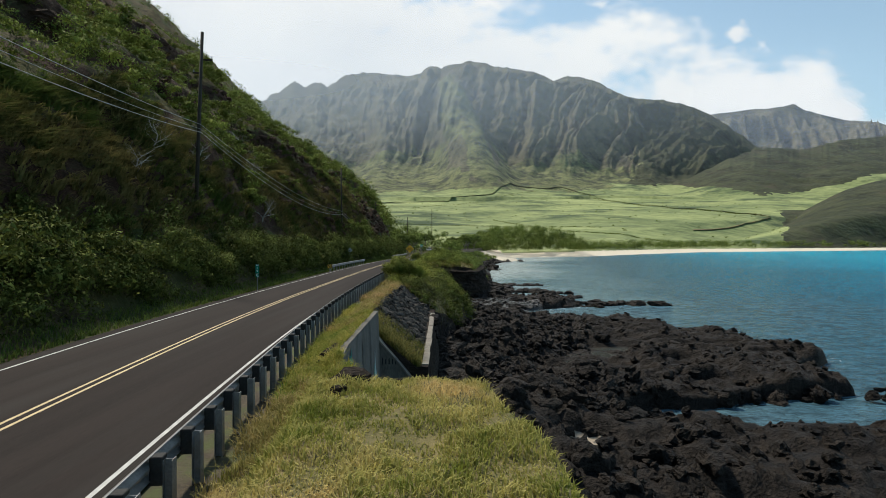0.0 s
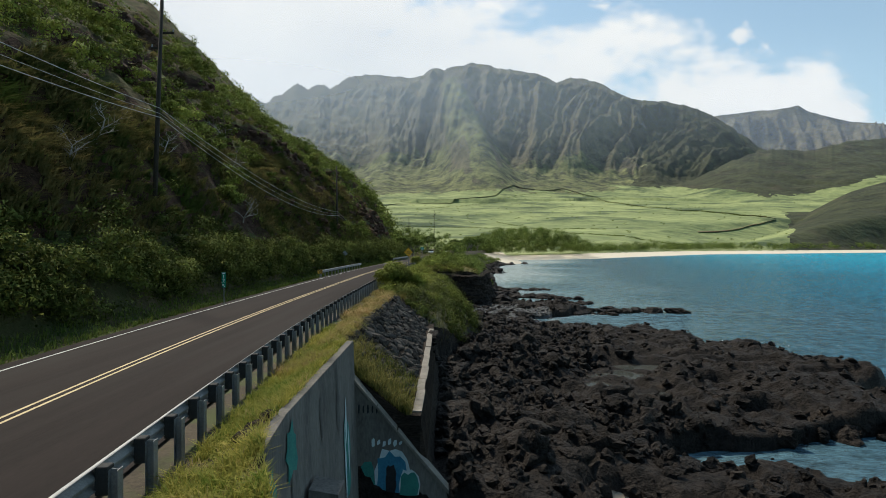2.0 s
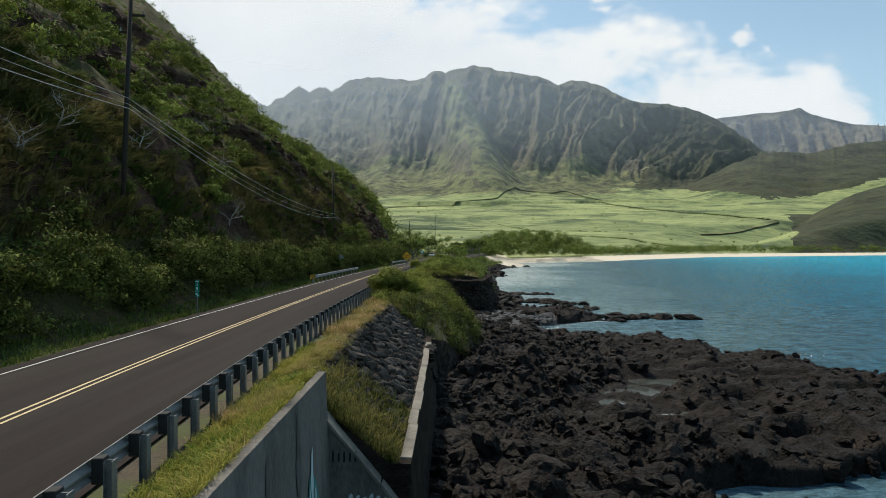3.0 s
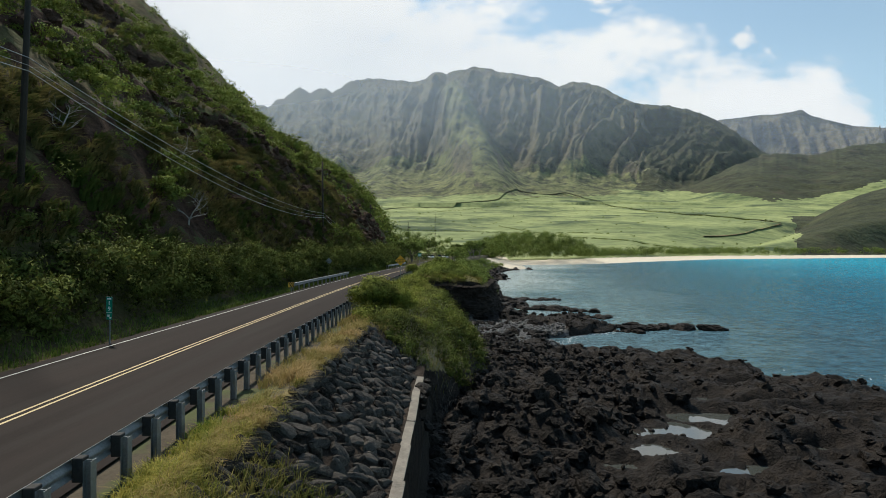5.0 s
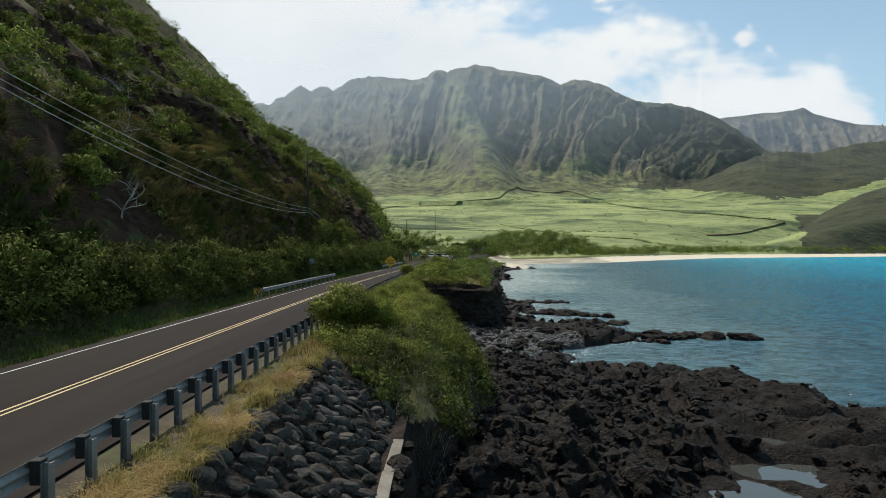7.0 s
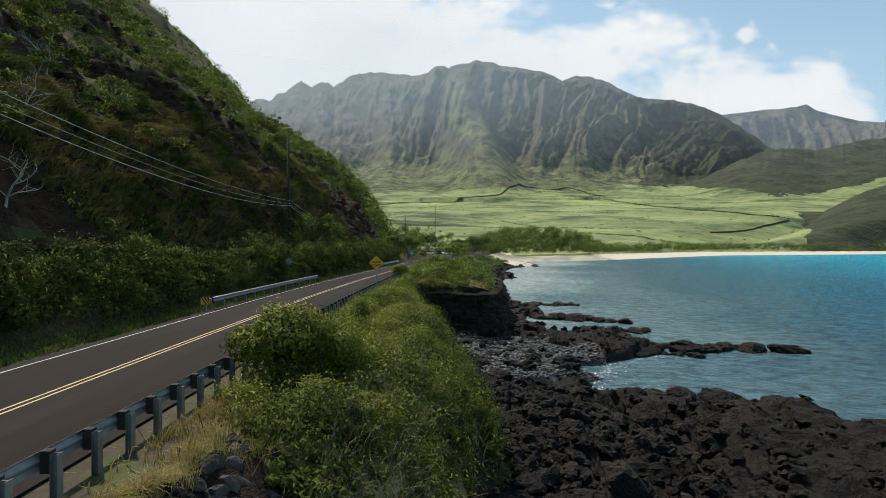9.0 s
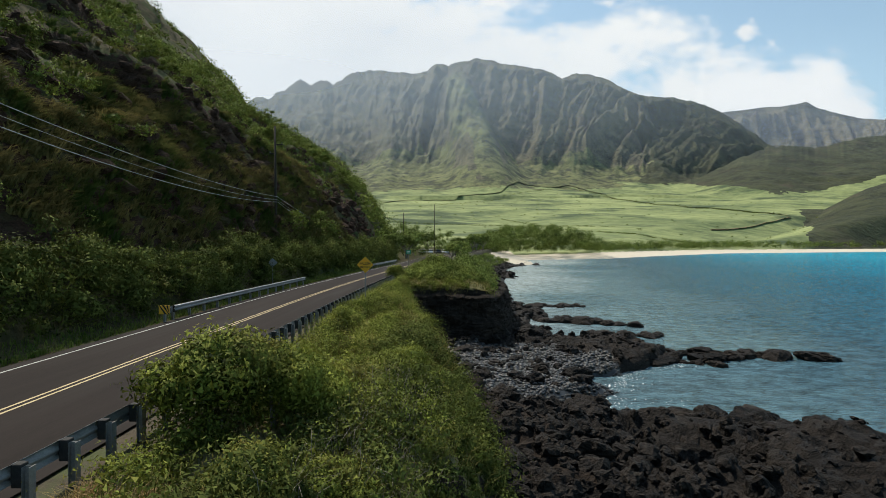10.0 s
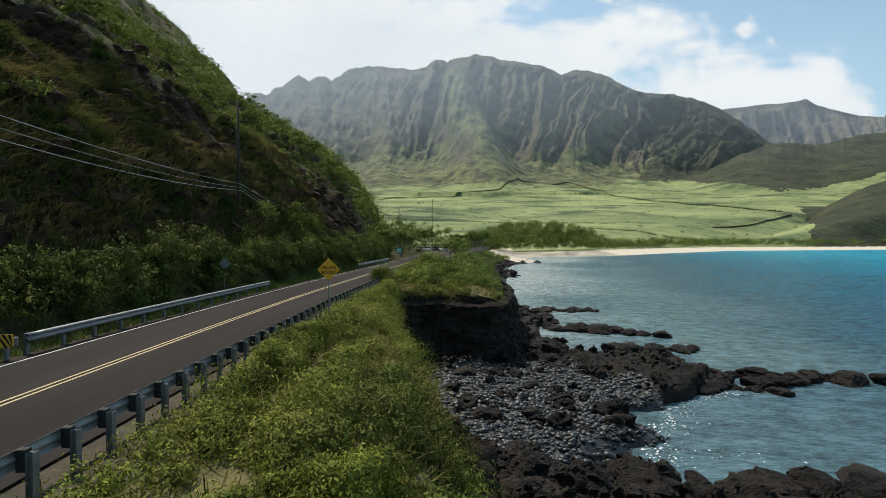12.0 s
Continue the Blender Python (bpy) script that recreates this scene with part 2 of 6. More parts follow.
def water_material():
    m = bpy.data.materials.new("sea_water")
    m.use_nodes = True
    nt = m.node_tree
    bsdf = nt.nodes["Principled BSDF"]
    geo = nt.nodes.new("ShaderNodeNewGeometry")
    sep = nt.nodes.new("ShaderNodeSeparateXYZ")
    nt.links.new(geo.outputs["Position"], sep.inputs[0])
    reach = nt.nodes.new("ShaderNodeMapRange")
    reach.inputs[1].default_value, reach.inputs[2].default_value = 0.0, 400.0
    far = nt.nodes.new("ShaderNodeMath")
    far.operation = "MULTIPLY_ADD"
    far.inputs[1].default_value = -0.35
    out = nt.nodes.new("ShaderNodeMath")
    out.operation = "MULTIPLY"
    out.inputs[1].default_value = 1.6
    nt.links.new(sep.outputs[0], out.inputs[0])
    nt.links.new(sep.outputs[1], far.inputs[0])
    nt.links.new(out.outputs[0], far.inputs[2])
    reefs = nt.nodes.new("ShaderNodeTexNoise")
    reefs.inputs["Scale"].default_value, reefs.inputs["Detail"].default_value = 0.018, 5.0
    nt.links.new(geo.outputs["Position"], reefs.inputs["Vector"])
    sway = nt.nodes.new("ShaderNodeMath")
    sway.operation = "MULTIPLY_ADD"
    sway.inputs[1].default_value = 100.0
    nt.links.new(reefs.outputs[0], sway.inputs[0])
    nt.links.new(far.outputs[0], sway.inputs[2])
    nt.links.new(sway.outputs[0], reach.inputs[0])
    # pale end paints the clouds' silvery reflection near shore; turquoise is the water's own
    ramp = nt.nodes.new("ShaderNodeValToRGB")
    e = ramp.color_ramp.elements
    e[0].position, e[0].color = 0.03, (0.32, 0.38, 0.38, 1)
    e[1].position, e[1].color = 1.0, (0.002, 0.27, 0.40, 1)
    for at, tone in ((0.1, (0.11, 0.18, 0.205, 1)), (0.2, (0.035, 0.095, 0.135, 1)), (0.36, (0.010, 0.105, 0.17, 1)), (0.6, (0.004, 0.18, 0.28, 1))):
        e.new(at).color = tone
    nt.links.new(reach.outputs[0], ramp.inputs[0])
    # ripple lights and darks are painted: two noises multiply the base colour
    ripple_shades = nt.nodes.new("ShaderNodeTexNoise")
    ripple_shades.inputs["Scale"].default_value, ripple_shades.inputs["Detail"].default_value, ripple_shades.inputs["Roughness"].default_value = 2.4, 6.0, 0.7
    flat_map = nt.nodes.new("ShaderNodeMapping")
    flat_map.inputs["Rotation"].default_value, flat_map.inputs["Scale"].default_value = (0, 0, 0.25), (0.6, 1.7, 1)
    nt.links.new(geo.outputs["Position"], flat_map.inputs[0])
    nt.links.new(flat_map.outputs[0], ripple_shades.inputs["Vector"])
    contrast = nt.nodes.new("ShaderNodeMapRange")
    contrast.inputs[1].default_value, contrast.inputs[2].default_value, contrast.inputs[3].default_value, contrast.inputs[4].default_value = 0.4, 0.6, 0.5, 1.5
    swell_map = nt.nodes.new("ShaderNodeMapping")
    swell_map.inputs["Rotation"].default_value, swell_map.inputs["Scale"].default_value = (0, 0, 0.12), (0.5, 0.7, 1)
    nt.links.new(geo.outputs["Position"], swell_map.inputs[0])
    swell = nt.nodes.new("ShaderNodeTexNoise")
    swell.inputs["Scale"].default_value, swell.inputs["Detail"].default_value, swell.inputs["Roughness"].default_value = 1.0, 6.0, 0.65
    nt.links.new(swell_map.outputs[0], swell.inputs["Vector"])
    mean = nt.nodes.new("ShaderNodeMix")
    mean.inputs[0].default_value = 0.5
    nt.links.new(ripple_shades.outputs[0], mean.inputs[2])
    nt.links.new(swell.outputs[0], mean.inputs[3])
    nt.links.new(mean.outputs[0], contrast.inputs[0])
    rippled_tone = nt.nodes.new("ShaderNodeMix")
    rippled_tone.data_type, rippled_tone.blend_type = "RGBA", "MULTIPLY"
    rippled_tone.inputs[0].default_value = 1.0
    nt.links.new(ramp.outputs[0], rippled_tone.inputs[6])
    nt.links.new(contrast.outputs[0], rippled_tone.inputs[7])
    nt.nodes.remove(bsdf)
    body, gloss = nt.nodes.new("ShaderNodeBsdfDiffuse"), nt.nodes.new("ShaderNodeBsdfGlossy")
    nt.links.new(rippled_tone.outputs[2], body.inputs[0])
    gloss.inputs["Roughness"].default_value = 0.12
    fresnel = nt.nodes.new("ShaderNodeFresnel")
    fresnel.inputs[0].default_value = 1.33
    share = nt.nodes.new("ShaderNodeMath")
    share.operation, share.use_clamp = "MULTIPLY", True
    share.inputs[1].default_value = 0.85
    nt.links.new(fresnel.outputs[0], share.inputs[0])
    both = nt.nodes.new("ShaderNodeMixShader")
    nt.links.new(share.outputs[0], both.inputs[0])
    nt.links.new(body.outputs[0], both.inputs[1])
    nt.links.new(gloss.outputs[0], both.inputs[2])
    nt.links.new(both.outputs[0], nt.nodes["Material Output"].inputs[0])
    mapping = nt.nodes.new("ShaderNodeMapping")
    mapping.inputs["Rotation"].default_value = (0, 0, 0.5)
    mapping.inputs["Scale"].default_value = (0.6, 1.6, 1)
    nt.links.new(geo.outputs["Position"], mapping.inputs[0])
    waves = nt.nodes.new("ShaderNodeTexNoise")
    waves.inputs["Scale"].default_value, waves.inputs["Detail"].default_value = 1.8, 8.0
    nt.links.new(mapping.outputs[0], waves.inputs["Vector"])
    chop = nt.nodes.new("ShaderNodeTexNoise")
    chop.inputs["Scale"].default_value, chop.inputs["Detail"].default_value = 0.22, 4.0
    nt.links.new(mapping.outputs[0], chop.inputs["Vector"])
    sum_waves = nt.nodes.new("ShaderNodeMath")
    sum_waves.operation = "MULTIPLY_ADD"
    sum_waves.inputs[1].default_value = 2.2
    nt.links.new(chop.outputs[0], sum_waves.inputs[0])
    nt.links.new(waves.outputs[0], sum_waves.inputs[2])
    b = nt.nodes.new("ShaderNodeBump")
    b.inputs["Strength"].default_value, b.inputs["Distance"].default_value = 1.0, 0.34
    nt.links.new(sum_waves.outputs[0], b.inputs["Height"])
    for node in (body, gloss, fresnel):
        nt.links.new(b.outputs[0], node.inputs["Normal"])
    return m


WATER = water_material()


# ---- shape helpers ----
def np_mesh(name, verts, faces, mats, slots=None, smooth=False, normals=None):
    """A mesh from numpy arrays: verts (n, 3), faces (m, 3 or 4)."""
    me = bpy.data.meshes.new(name)
    k = faces.shape[1]
    me.vertices.add(len(verts))
    me.vertices.foreach_set("co", np.ascontiguousarray(verts, dtype=np.float32).ravel())
    me.loops.add(faces.size)
    me.loops.foreach_set("vertex_index", np.ascontiguousarray(faces, dtype=np.int32).ravel())
    me.polygons.add(len(faces))
    me.polygons.foreach_set("loop_start", np.arange(0, faces.size, k, dtype=np.int32))
    for m in mats:
        me.materials.append(m)
    if slots is not None:
        me.polygons.foreach_set("material_index", np.ascontiguousarray(slots, dtype=np.int32))
    me.polygons.foreach_set("use_smooth", np.full(len(faces), smooth))
    me.update(calc_edges=True)
    if normals is not None:
        me.polygons.foreach_set("use_smooth", np.full(len(faces), True))
        me.normals_split_custom_set_from_vertices(normals)
    return me


def part(name, bm, mat, parent=None, label="", smooth=False):
    """Links a bmesh as one mesh object under a thing or a part."""
    me = bpy.data.meshes.new(name)
    bm.to_mesh(me)
    bm.free()
    me.materials.append(mat)
    if smooth:
        me.polygons.foreach_set("use_smooth", np.full(len(me.polygons), True))
    ob = new(name, me)
    if parent is not None:
        ob.parent = parent
    if label:
        ob["label"] = label
    return ob


def box(bm, centre, size, turn=None, bevel=0.0):
    """A bevelled block in a bmesh."""
    m = Matrix.Translation(centre) @ (turn or Matrix()) @ Matrix.Diagonal((*size, 1))
    made = bmesh.ops.create_cube(bm, size=1.0, matrix=m)
    if bevel:
        edges = list({e for v in made["verts"] for e in v.link_edges})
        bmesh.ops.bevel(bm, geom=edges, offset=bevel, segments=1, affect="EDGES")


def rod(bm, a, b, r1, r2=None, sides=10):
    """A tapered round bar from a to b."""
    a, b = Vector(a), Vector(b)
    m = Matrix.Translation((a + b) / 2) @ (b - a).to_track_quat("Z", "Y").to_matrix().to_4x4()
    bmesh.ops.create_cone(bm, cap_ends=True, segments=sides, radius1=r1, radius2=r2 or r1, depth=(b - a).length, matrix=m)


def lattice(ix, iy, seed):
    h = (ix * 374761393 + iy * 668265263 + seed * 974634777) & 0xFFFFFFFF
    h = ((h ^ (h >> 13)) * 1274126177) & 0xFFFFFFFF
    return ((h ^ (h >> 16)) & 0xFFFF) / 65535.0


def value_noise(x, y, seed=0):
    x, y = np.asarray(x, float), np.asarray(y, float)
    ix, iy = np.floor(x).astype(np.int64), np.floor(y).astype(np.int64)
    fx, fy = x - ix, y - iy
    fx, fy = fx * fx * (3 - 2 * fx), fy * fy * (3 - 2 * fy)
    a, b = lattice(ix, iy, seed), lattice(ix + 1, iy, seed)
    c, d = lattice(ix, iy + 1, seed), lattice(ix + 1, iy + 1, seed)
    return (a + (b - a) * fx) * (1 - fy) + (c + (d - c) * fx) * fy


def fractal(x, y, seed=0, octaves=5, gain=0.5):
    """-1 to 1."""
    total, amp, norm = 0.0, 1.0, 0.0
    for k in range(octaves):
        total = total + amp * (2 * value_noise(x * 2 ** k + 17.3 * k, y * 2 ** k - 9.1 * k, seed + k) - 1)
        norm, amp = norm + amp, amp * gain
    return total / norm


def ridged(x, y, seed=0, octaves=4, gain=0.5):
    """0 to 1, with sharp crests."""
    total, amp, norm = 0.0, 1.0, 0.0
    for k in range(octaves):
        total = total + amp * (1 - np.abs(2 * value_noise(x * 2 ** k + 5.7 * k, y * 2 ** k + 3.3 * k, seed + k) - 1))
        norm, amp = norm + amp, amp * gain
    return total / norm


def smooth_step(a, b, v):
    f = np.clip((np.asarray(v, float) - a) / (b - a), 0, 1)
    return f * f * (3 - 2 * f)


# ---- plan: road centre line, bank, shore ----
_ys = np.arange(-120.0, 620.0, 1.0)
_xs = np.interp(_ys, (-120, -60, -20, 0, 11, 16, 25, 38, 64, 80, 92, 105, 120, 140, 160, 200, 260, 400, 620),
                (7.5, 0.0, -4.9, -7.4, -8.5, -8.95, -9.6, -10.0, -10.15, -10.05, -9.75, -9.1, -8.2, -6.8, -5.4, -3.0, 4.0, 22.0, 50.0))
for _ in range(3):
    _xs = np.convolve(np.pad(_xs, 4, mode="edge"), np.ones(9) / 9, mode="valid")


def road_x(y):
    return np.interp(y, _ys, _xs)


def road_dir(y):
    d = Vector((float(road_x(y + 0.5) - road_x(y - 0.5)), 1.0, 0.0))
    return d.normalized()


def road_point(y, offset, z=0.0):
    d = road_dir(y)
    return Vector((float(road_x(y)) + d.y * offset, y - d.x * offset, z))


# cross-sections of the sea side: brow, mid slope, ledge and foot of the bank
CUT_Y = (-120, 8, 11.6, 13.2, 16.7, 24.8, 25.2, 46, 49, 56, 66, 74, 85, 95, 97.5, 99, 112, 120, 150, 250, 400, 620)
BROW_X = (1.6, 1.0, 0.3, -2.0, -3.28, -3.28, -4.0, -4.0, -2.5, -0.8, -0.6, -1.4, -3.2, -4.0, -3.6, 4.8, 5.5, 4, 4, 8, 24, 56)
BROW_Z = (0.8, 0.8, 0.8, 0.3, 0.38, 0.5, 0.1, 0.1, -0.2, -0.3, -0.3, -0.4, -0.4, -0.6, -0.8, -1, -1, -1, -1, -1, -1, -1)
MID_X = (2.1, 1.5, 0.8, -1.4, -3.2, -3.2, -1.4, -1.4, -0.8, 0.9, 0.7, 0.0, -2.4, -3.2, -2.8, 5.3, 6.2, 5.5, 6.5, 12, 32, 66)
MID_Z = (-0.3, -0.2, -0.2, -1.0, -4.6, -4.6, -1.98, -1.98, -1.5, -1.5, -1.6, -2, -1.8, -2, -2.2, -2, -2, -2.4, -3, -3, -3, -3)
LEDGE_X = (2.9, 2.2, 1.7, -0.4, -1.0, -1.0, -0.9, -0.9, 0.3, 2.0, 1.6, 1.2, -1.4, -2.4, -1.8, 6, 7, 8, 9.5, 16, 42, 76)
LEDGE_Z = (-2.4, -2.3, -2.3, -2.8, -4.9, -4.9, -2.0, -2.0, -2.8, -2.8, -3, -3.8, -3.8, -4, -4, -4, -4.5, -4.7, -5, -5, -5, -5)
FOOT_X = (4.2, 3.4, 2.8, 1.4, 1.5, 1.5, -0.7, -0.7, 1.2, 2.8, 2.4, 2.4, -0.4, -1.2, -0.4, 7.5, 9.5, 10.5, 12.5, 20, 52, 90)
FOOT_Z = (-5, -5, -5, -5, -5.1, -5.1, -4.4, -4.3, -4.3, -4.3, -4.4, -5.2, -5.6, -5.7, -5.8, -6, -6.3, -6.2, -6.3, -6.5, -6.7, -6.7)
SHORE_Y = (-120, 20, 28.2, 29.4, 30.6, 31.8, 33.6, 35.2, 36.4, 37.4, 38.6, 46, 49, 53, 57, 60, 62, 66, 70, 73, 74.5, 75.5, 77.4, 81, 86.5, 88.5, 90.5, 92.5, 95.5, 98.5, 100.5, 103, 108, 121, 135, 142, 160, 186, 205, 215, 232, 240, 260, 300, 330, 400, 500)
SHORE_X = (36, 36, 33, 23, 15, 11, 9, 11.5, 17, 22, 26, 27.5, 31.5, 32.5, 31.5, 30, 27, 25, 23, 21, 16, 9, 8.9, 11, 13.6, 15.6, 18.8, 20.4, 21.2, 20, 17, 13.5, 11.2, 12.3, 12.6, 12.8, 12, 10.6, 13, 20, 22, 16, 19, 30, 44, 46, 120)
POOLS = ((17.2, 57.0, 1.2, 0.8), (15.6, 52.9, 1.9, 1.2), (12.7, 50.4, 1.5, 1.0), (10.6, 47.3, 1.1, 0.8), (14.3, 44.7, 1.9, 0.55), (20.4, 55.3, 1.4, 0.4), (8.4, 45.0, 0.7, 0.5), (24, 53.4, 1.9, 0.45), (22, 60, 1.6, 0.5), (27.5, 48.9, 1.3, 0.35), (19, 47.5, 0.9, 0.35), (11.0, 42.6, 0.8, 0.3), (17.8, 39.8, 0.7, 0.3))


def hill_height(x, y):
    """The hillside on the landward side of the road, and the spur that ends it."""
    v = np.maximum(road_x(np.minimum(y, 150)) - 4.6 - x, 0) - np.maximum(np.asarray(y, float) - 150, 0) * 0.02
    v = np.maximum(v, 0)
    z = np.interp(v, (0, 1.2, 2.5, 4, 6, 8.6, 12, 16, 27, 45, 70, 110, 180, 260), (0, 0.5, 2.6, 4.7, 8.4, 12.4, 16.2, 19.2, 26.5, 40, 61, 98, 161, 226))
    z = z * (1 + 0.06 * np.exp(-v / 14) * smooth_step(95, 135, y))
    z = z * (1 - 0.08 * np.exp(-((np.asarray(y, float) - 190) / 30) ** 2) + 0.1 * smooth_step(220, 300, y))
    flank = 2.0 * v - 0.16 * np.maximum(np.asarray(y, float) - 165, 0)
    z = np.minimum(z, np.maximum(flank, 0) * 1.0 + 0.0)
    bearing = np.minimum(x, -1) / np.maximum(np.asarray(y, float) - 25, 20)
    shoulder = 4 - x * np.interp(bearing, (-0.6, -0.47, -0.36, -0.325, -0.30, -0.21, -0.175, -0.14, -0.1), (0.78, 0.76, 0.70, 0.60, 0.635, 0.68, 0.68, 0.55, 0.35))
    z = np.minimum(z, np.where(x < -20, shoulder, 999))
    gully = fractal(x * 0.025 + 3, y * 0.04, 11, 5, 0.55)
    z = z + fractal(x * 0.06, y * 0.06, 13, 3) * np.minimum(z * 0.16, 3.5) + gully * np.minimum(z * 0.14, 5.0) + fractal(x * 0.22, y * 0.22, 12, 4) * np.minimum(z * 0.2, 1.8)
    return z + hill_ledges(z, v, y)


def hill_ledges(z, v, y):
    """Steps of old lava flows that dip away along the road, and the cut bank above the roadside hedge."""
    layer = (z + 0.17 * y) / 8.5 + 0.5 * fractal(v * 0.05, y * 0.03, 14, 4)
    part_way = layer - np.floor(layer)
    step = (smooth_step(0.0, 0.3, part_way) - part_way) * 3.4 * smooth_step(9, 16, v) * smooth_step(6, 12, z)
    brink = v - 3.3 - 0.8 * fractal(y * 0.11, y * 0, 15, 3)
    cut = smooth_step(0, 0.9, brink) * np.exp(-np.maximum(brink, 0) / 3.0) * 1.6 * (1 - smooth_step(70, 95, y)) * (0.55 + 0.9 * np.clip(fractal(y * 0.07, y * 0 + 4, 16, 2) + 0.3, 0, 1))
    return step + cut


def sea_side_height(x, y):
    y = np.asarray(y, float)
    rail = road_x(y) + 5.0
    bx, bz = np.interp(y, CUT_Y, BROW_X), np.interp(y, CUT_Y, BROW_Z)
    mx, mz = np.interp(y, CUT_Y, MID_X), np.interp(y, CUT_Y, MID_Z)
    lx, lz = np.interp(y, CUT_Y, LEDGE_X), np.interp(y, CUT_Y, LEDGE_Z)
    fx, fz = np.interp(y, CUT_Y, FOOT_X), np.interp(y, CUT_Y, FOOT_Z)
    sx = np.interp(y + 0.9 * fractal(x * 0.25, y * 0.1, 23, 3), SHORE_Y, SHORE_X) + 2.2 * fractal(x * 0.0 + y * 0.3, x * 0.15, 21, 4)
    lin = lambda xa, za, xb, zb: za + (zb - za) * np.clip((x - xa) / np.maximum(xb - xa, 0.05), 0, 1)
    z = np.where(x < bx, lin(rail, -0.05, bx, bz), np.where(x < mx, lin(bx, bz, mx, mz), np.where(x < lx, lin(mx, mz, lx, lz), lin(lx, lz, fx, fz))))
    along = np.clip((x - rail) / np.maximum(bx - rail, 0.5), 0, 1)
    z = z + 0.75 * (1 - along) * smooth_step(0, 0.22, along) * (1 - smooth_step(11.8, 13.2, y))
    out = np.maximum(x - fx, 0)
    span = np.maximum(sx - fx, 0.5)
    bench = fz + (-6.15 - fz) * np.clip(out / np.minimum(span, 9), 0, 1)
    rough = (ridged(x * 0.75, y * 0.75, 31, 6, 0.68) - 0.5) * 1.15 + (ridged(x * 0.16, y * 0.16, 37, 3) - 0.55) * 2.1
    rough = rough * 0.65 + 0.35 * (np.floor(rough / 0.45 + 0.5 * fractal(x * 0.3, y * 0.3, 33, 2)) * 0.45 + 0.2)
    cobble = cove(x, y)
    rough = rough * (1 - 0.85 * cobble)
    bench = bench + rough * smooth_step(0, 1.5, out)
    bench = np.maximum(bench, -6.5 + 0.16 * fractal(x * 1.7, y * 1.7, 43, 3))
    grit = 0.42 * fractal(x * 0.8, y * 0.8, 41, 5, 0.62)
    for px, py, ra, rb in POOLS:
        d = np.sqrt(((x - px) / ra) ** 2 + ((y - py) / rb) ** 2)
        around = 1 - smooth_step(1.5, 2.6, d)
        bench = bench * (1 - around) + around * (-6.36 + 0.24 * np.clip(d - 0.95, -1, 1.2) + grit * (0.35 + 0.65 * smooth_step(0.2, 1.2, d)) + 0.3 * rough * smooth_step(0.9, 1.9, d))
    sand = np.exp(-(((x - 6.5) / 1.6) ** 2 + ((y - 28.2) / 0.9) ** 2) ** 2)
    bench = bench * (1 - sand) - 6.15 * sand
    drop = smooth_step(-0.9, 1.6 , x - sx) * (1 - cobble) + smooth_step(-1.5, 6.5, x - sx + 1.3 * np.sin(y * 0.9) + 1.5 * fractal(x * 0.4, y * 0.4, 63, 3)) * cobble
    bench = bench * (1 - drop) + drop * (-9.5)
    knobs = 0.12 * fractal(x * 1.3, y * 1.3, 51, 3) * smooth_step(0.3, 1.5, x - rail) + 0.7 * fractal(x * 0.4, y * 0.33, 52, 3) * smooth_step(1.2, 2.6, x - rail) * smooth_step(48.5, 52, y) * (1 - smooth_step(92, 96, y))
    return np.where(x < fx, z + knobs, bench)


def off_pools(x, y):
    """True away from the tide pools."""
    ok = np.ones(np.shape(x), bool)
    for px, py, ra, rb in POOLS:
        ok &= ((x - px) / (ra + 0.7)) ** 2 + ((y - py + 0.5) / (rb + 1.3)) ** 2 > 1
    return ok


def cove(x, y):
    """1 on the pebble beach, 0 off it."""
    d = np.sqrt(((x - 6.8) / 8.6) ** 2 + ((np.asarray(y, float) - 86) / 10.5) ** 2)
    return 1 - smooth_step(0.85, 1.15, d + 0.25 * fractal(x * 0.3, y * 0.3, 61, 3))


def ground_height(x, y):
    x, y = np.broadcast_arrays(np.asarray(x, float), np.asarray(y, float))
    c = road_x(y)
    left = hill_height(x, y)
    right = sea_side_height(x, y)
    z = np.where(x < c - 4.4, left - 0.06, np.where(x > c + 4.9, right - 0.02, -0.06))
    mound = np.exp(-((x - 1.2) / 3.6) ** 4 - ((y - 108) / 8.5) ** 4)
    return z + mound * 0.9


# ---- ground ----
def steps(*runs):
    """Grid lines: (start, end, step) runs joined end to end."""
    out = []
    for a, b, s in runs:
        out += list(np.arange(a, b, s))
    return np.array(out + [runs[-1][1]])


def grid_faces(nx, ny):
    i = (np.arange(ny - 1)[:, None] * nx + np.arange(nx - 1)[None, :]).ravel()
    return np.stack([i, i + 1, i + nx + 1, i + nx], 1)


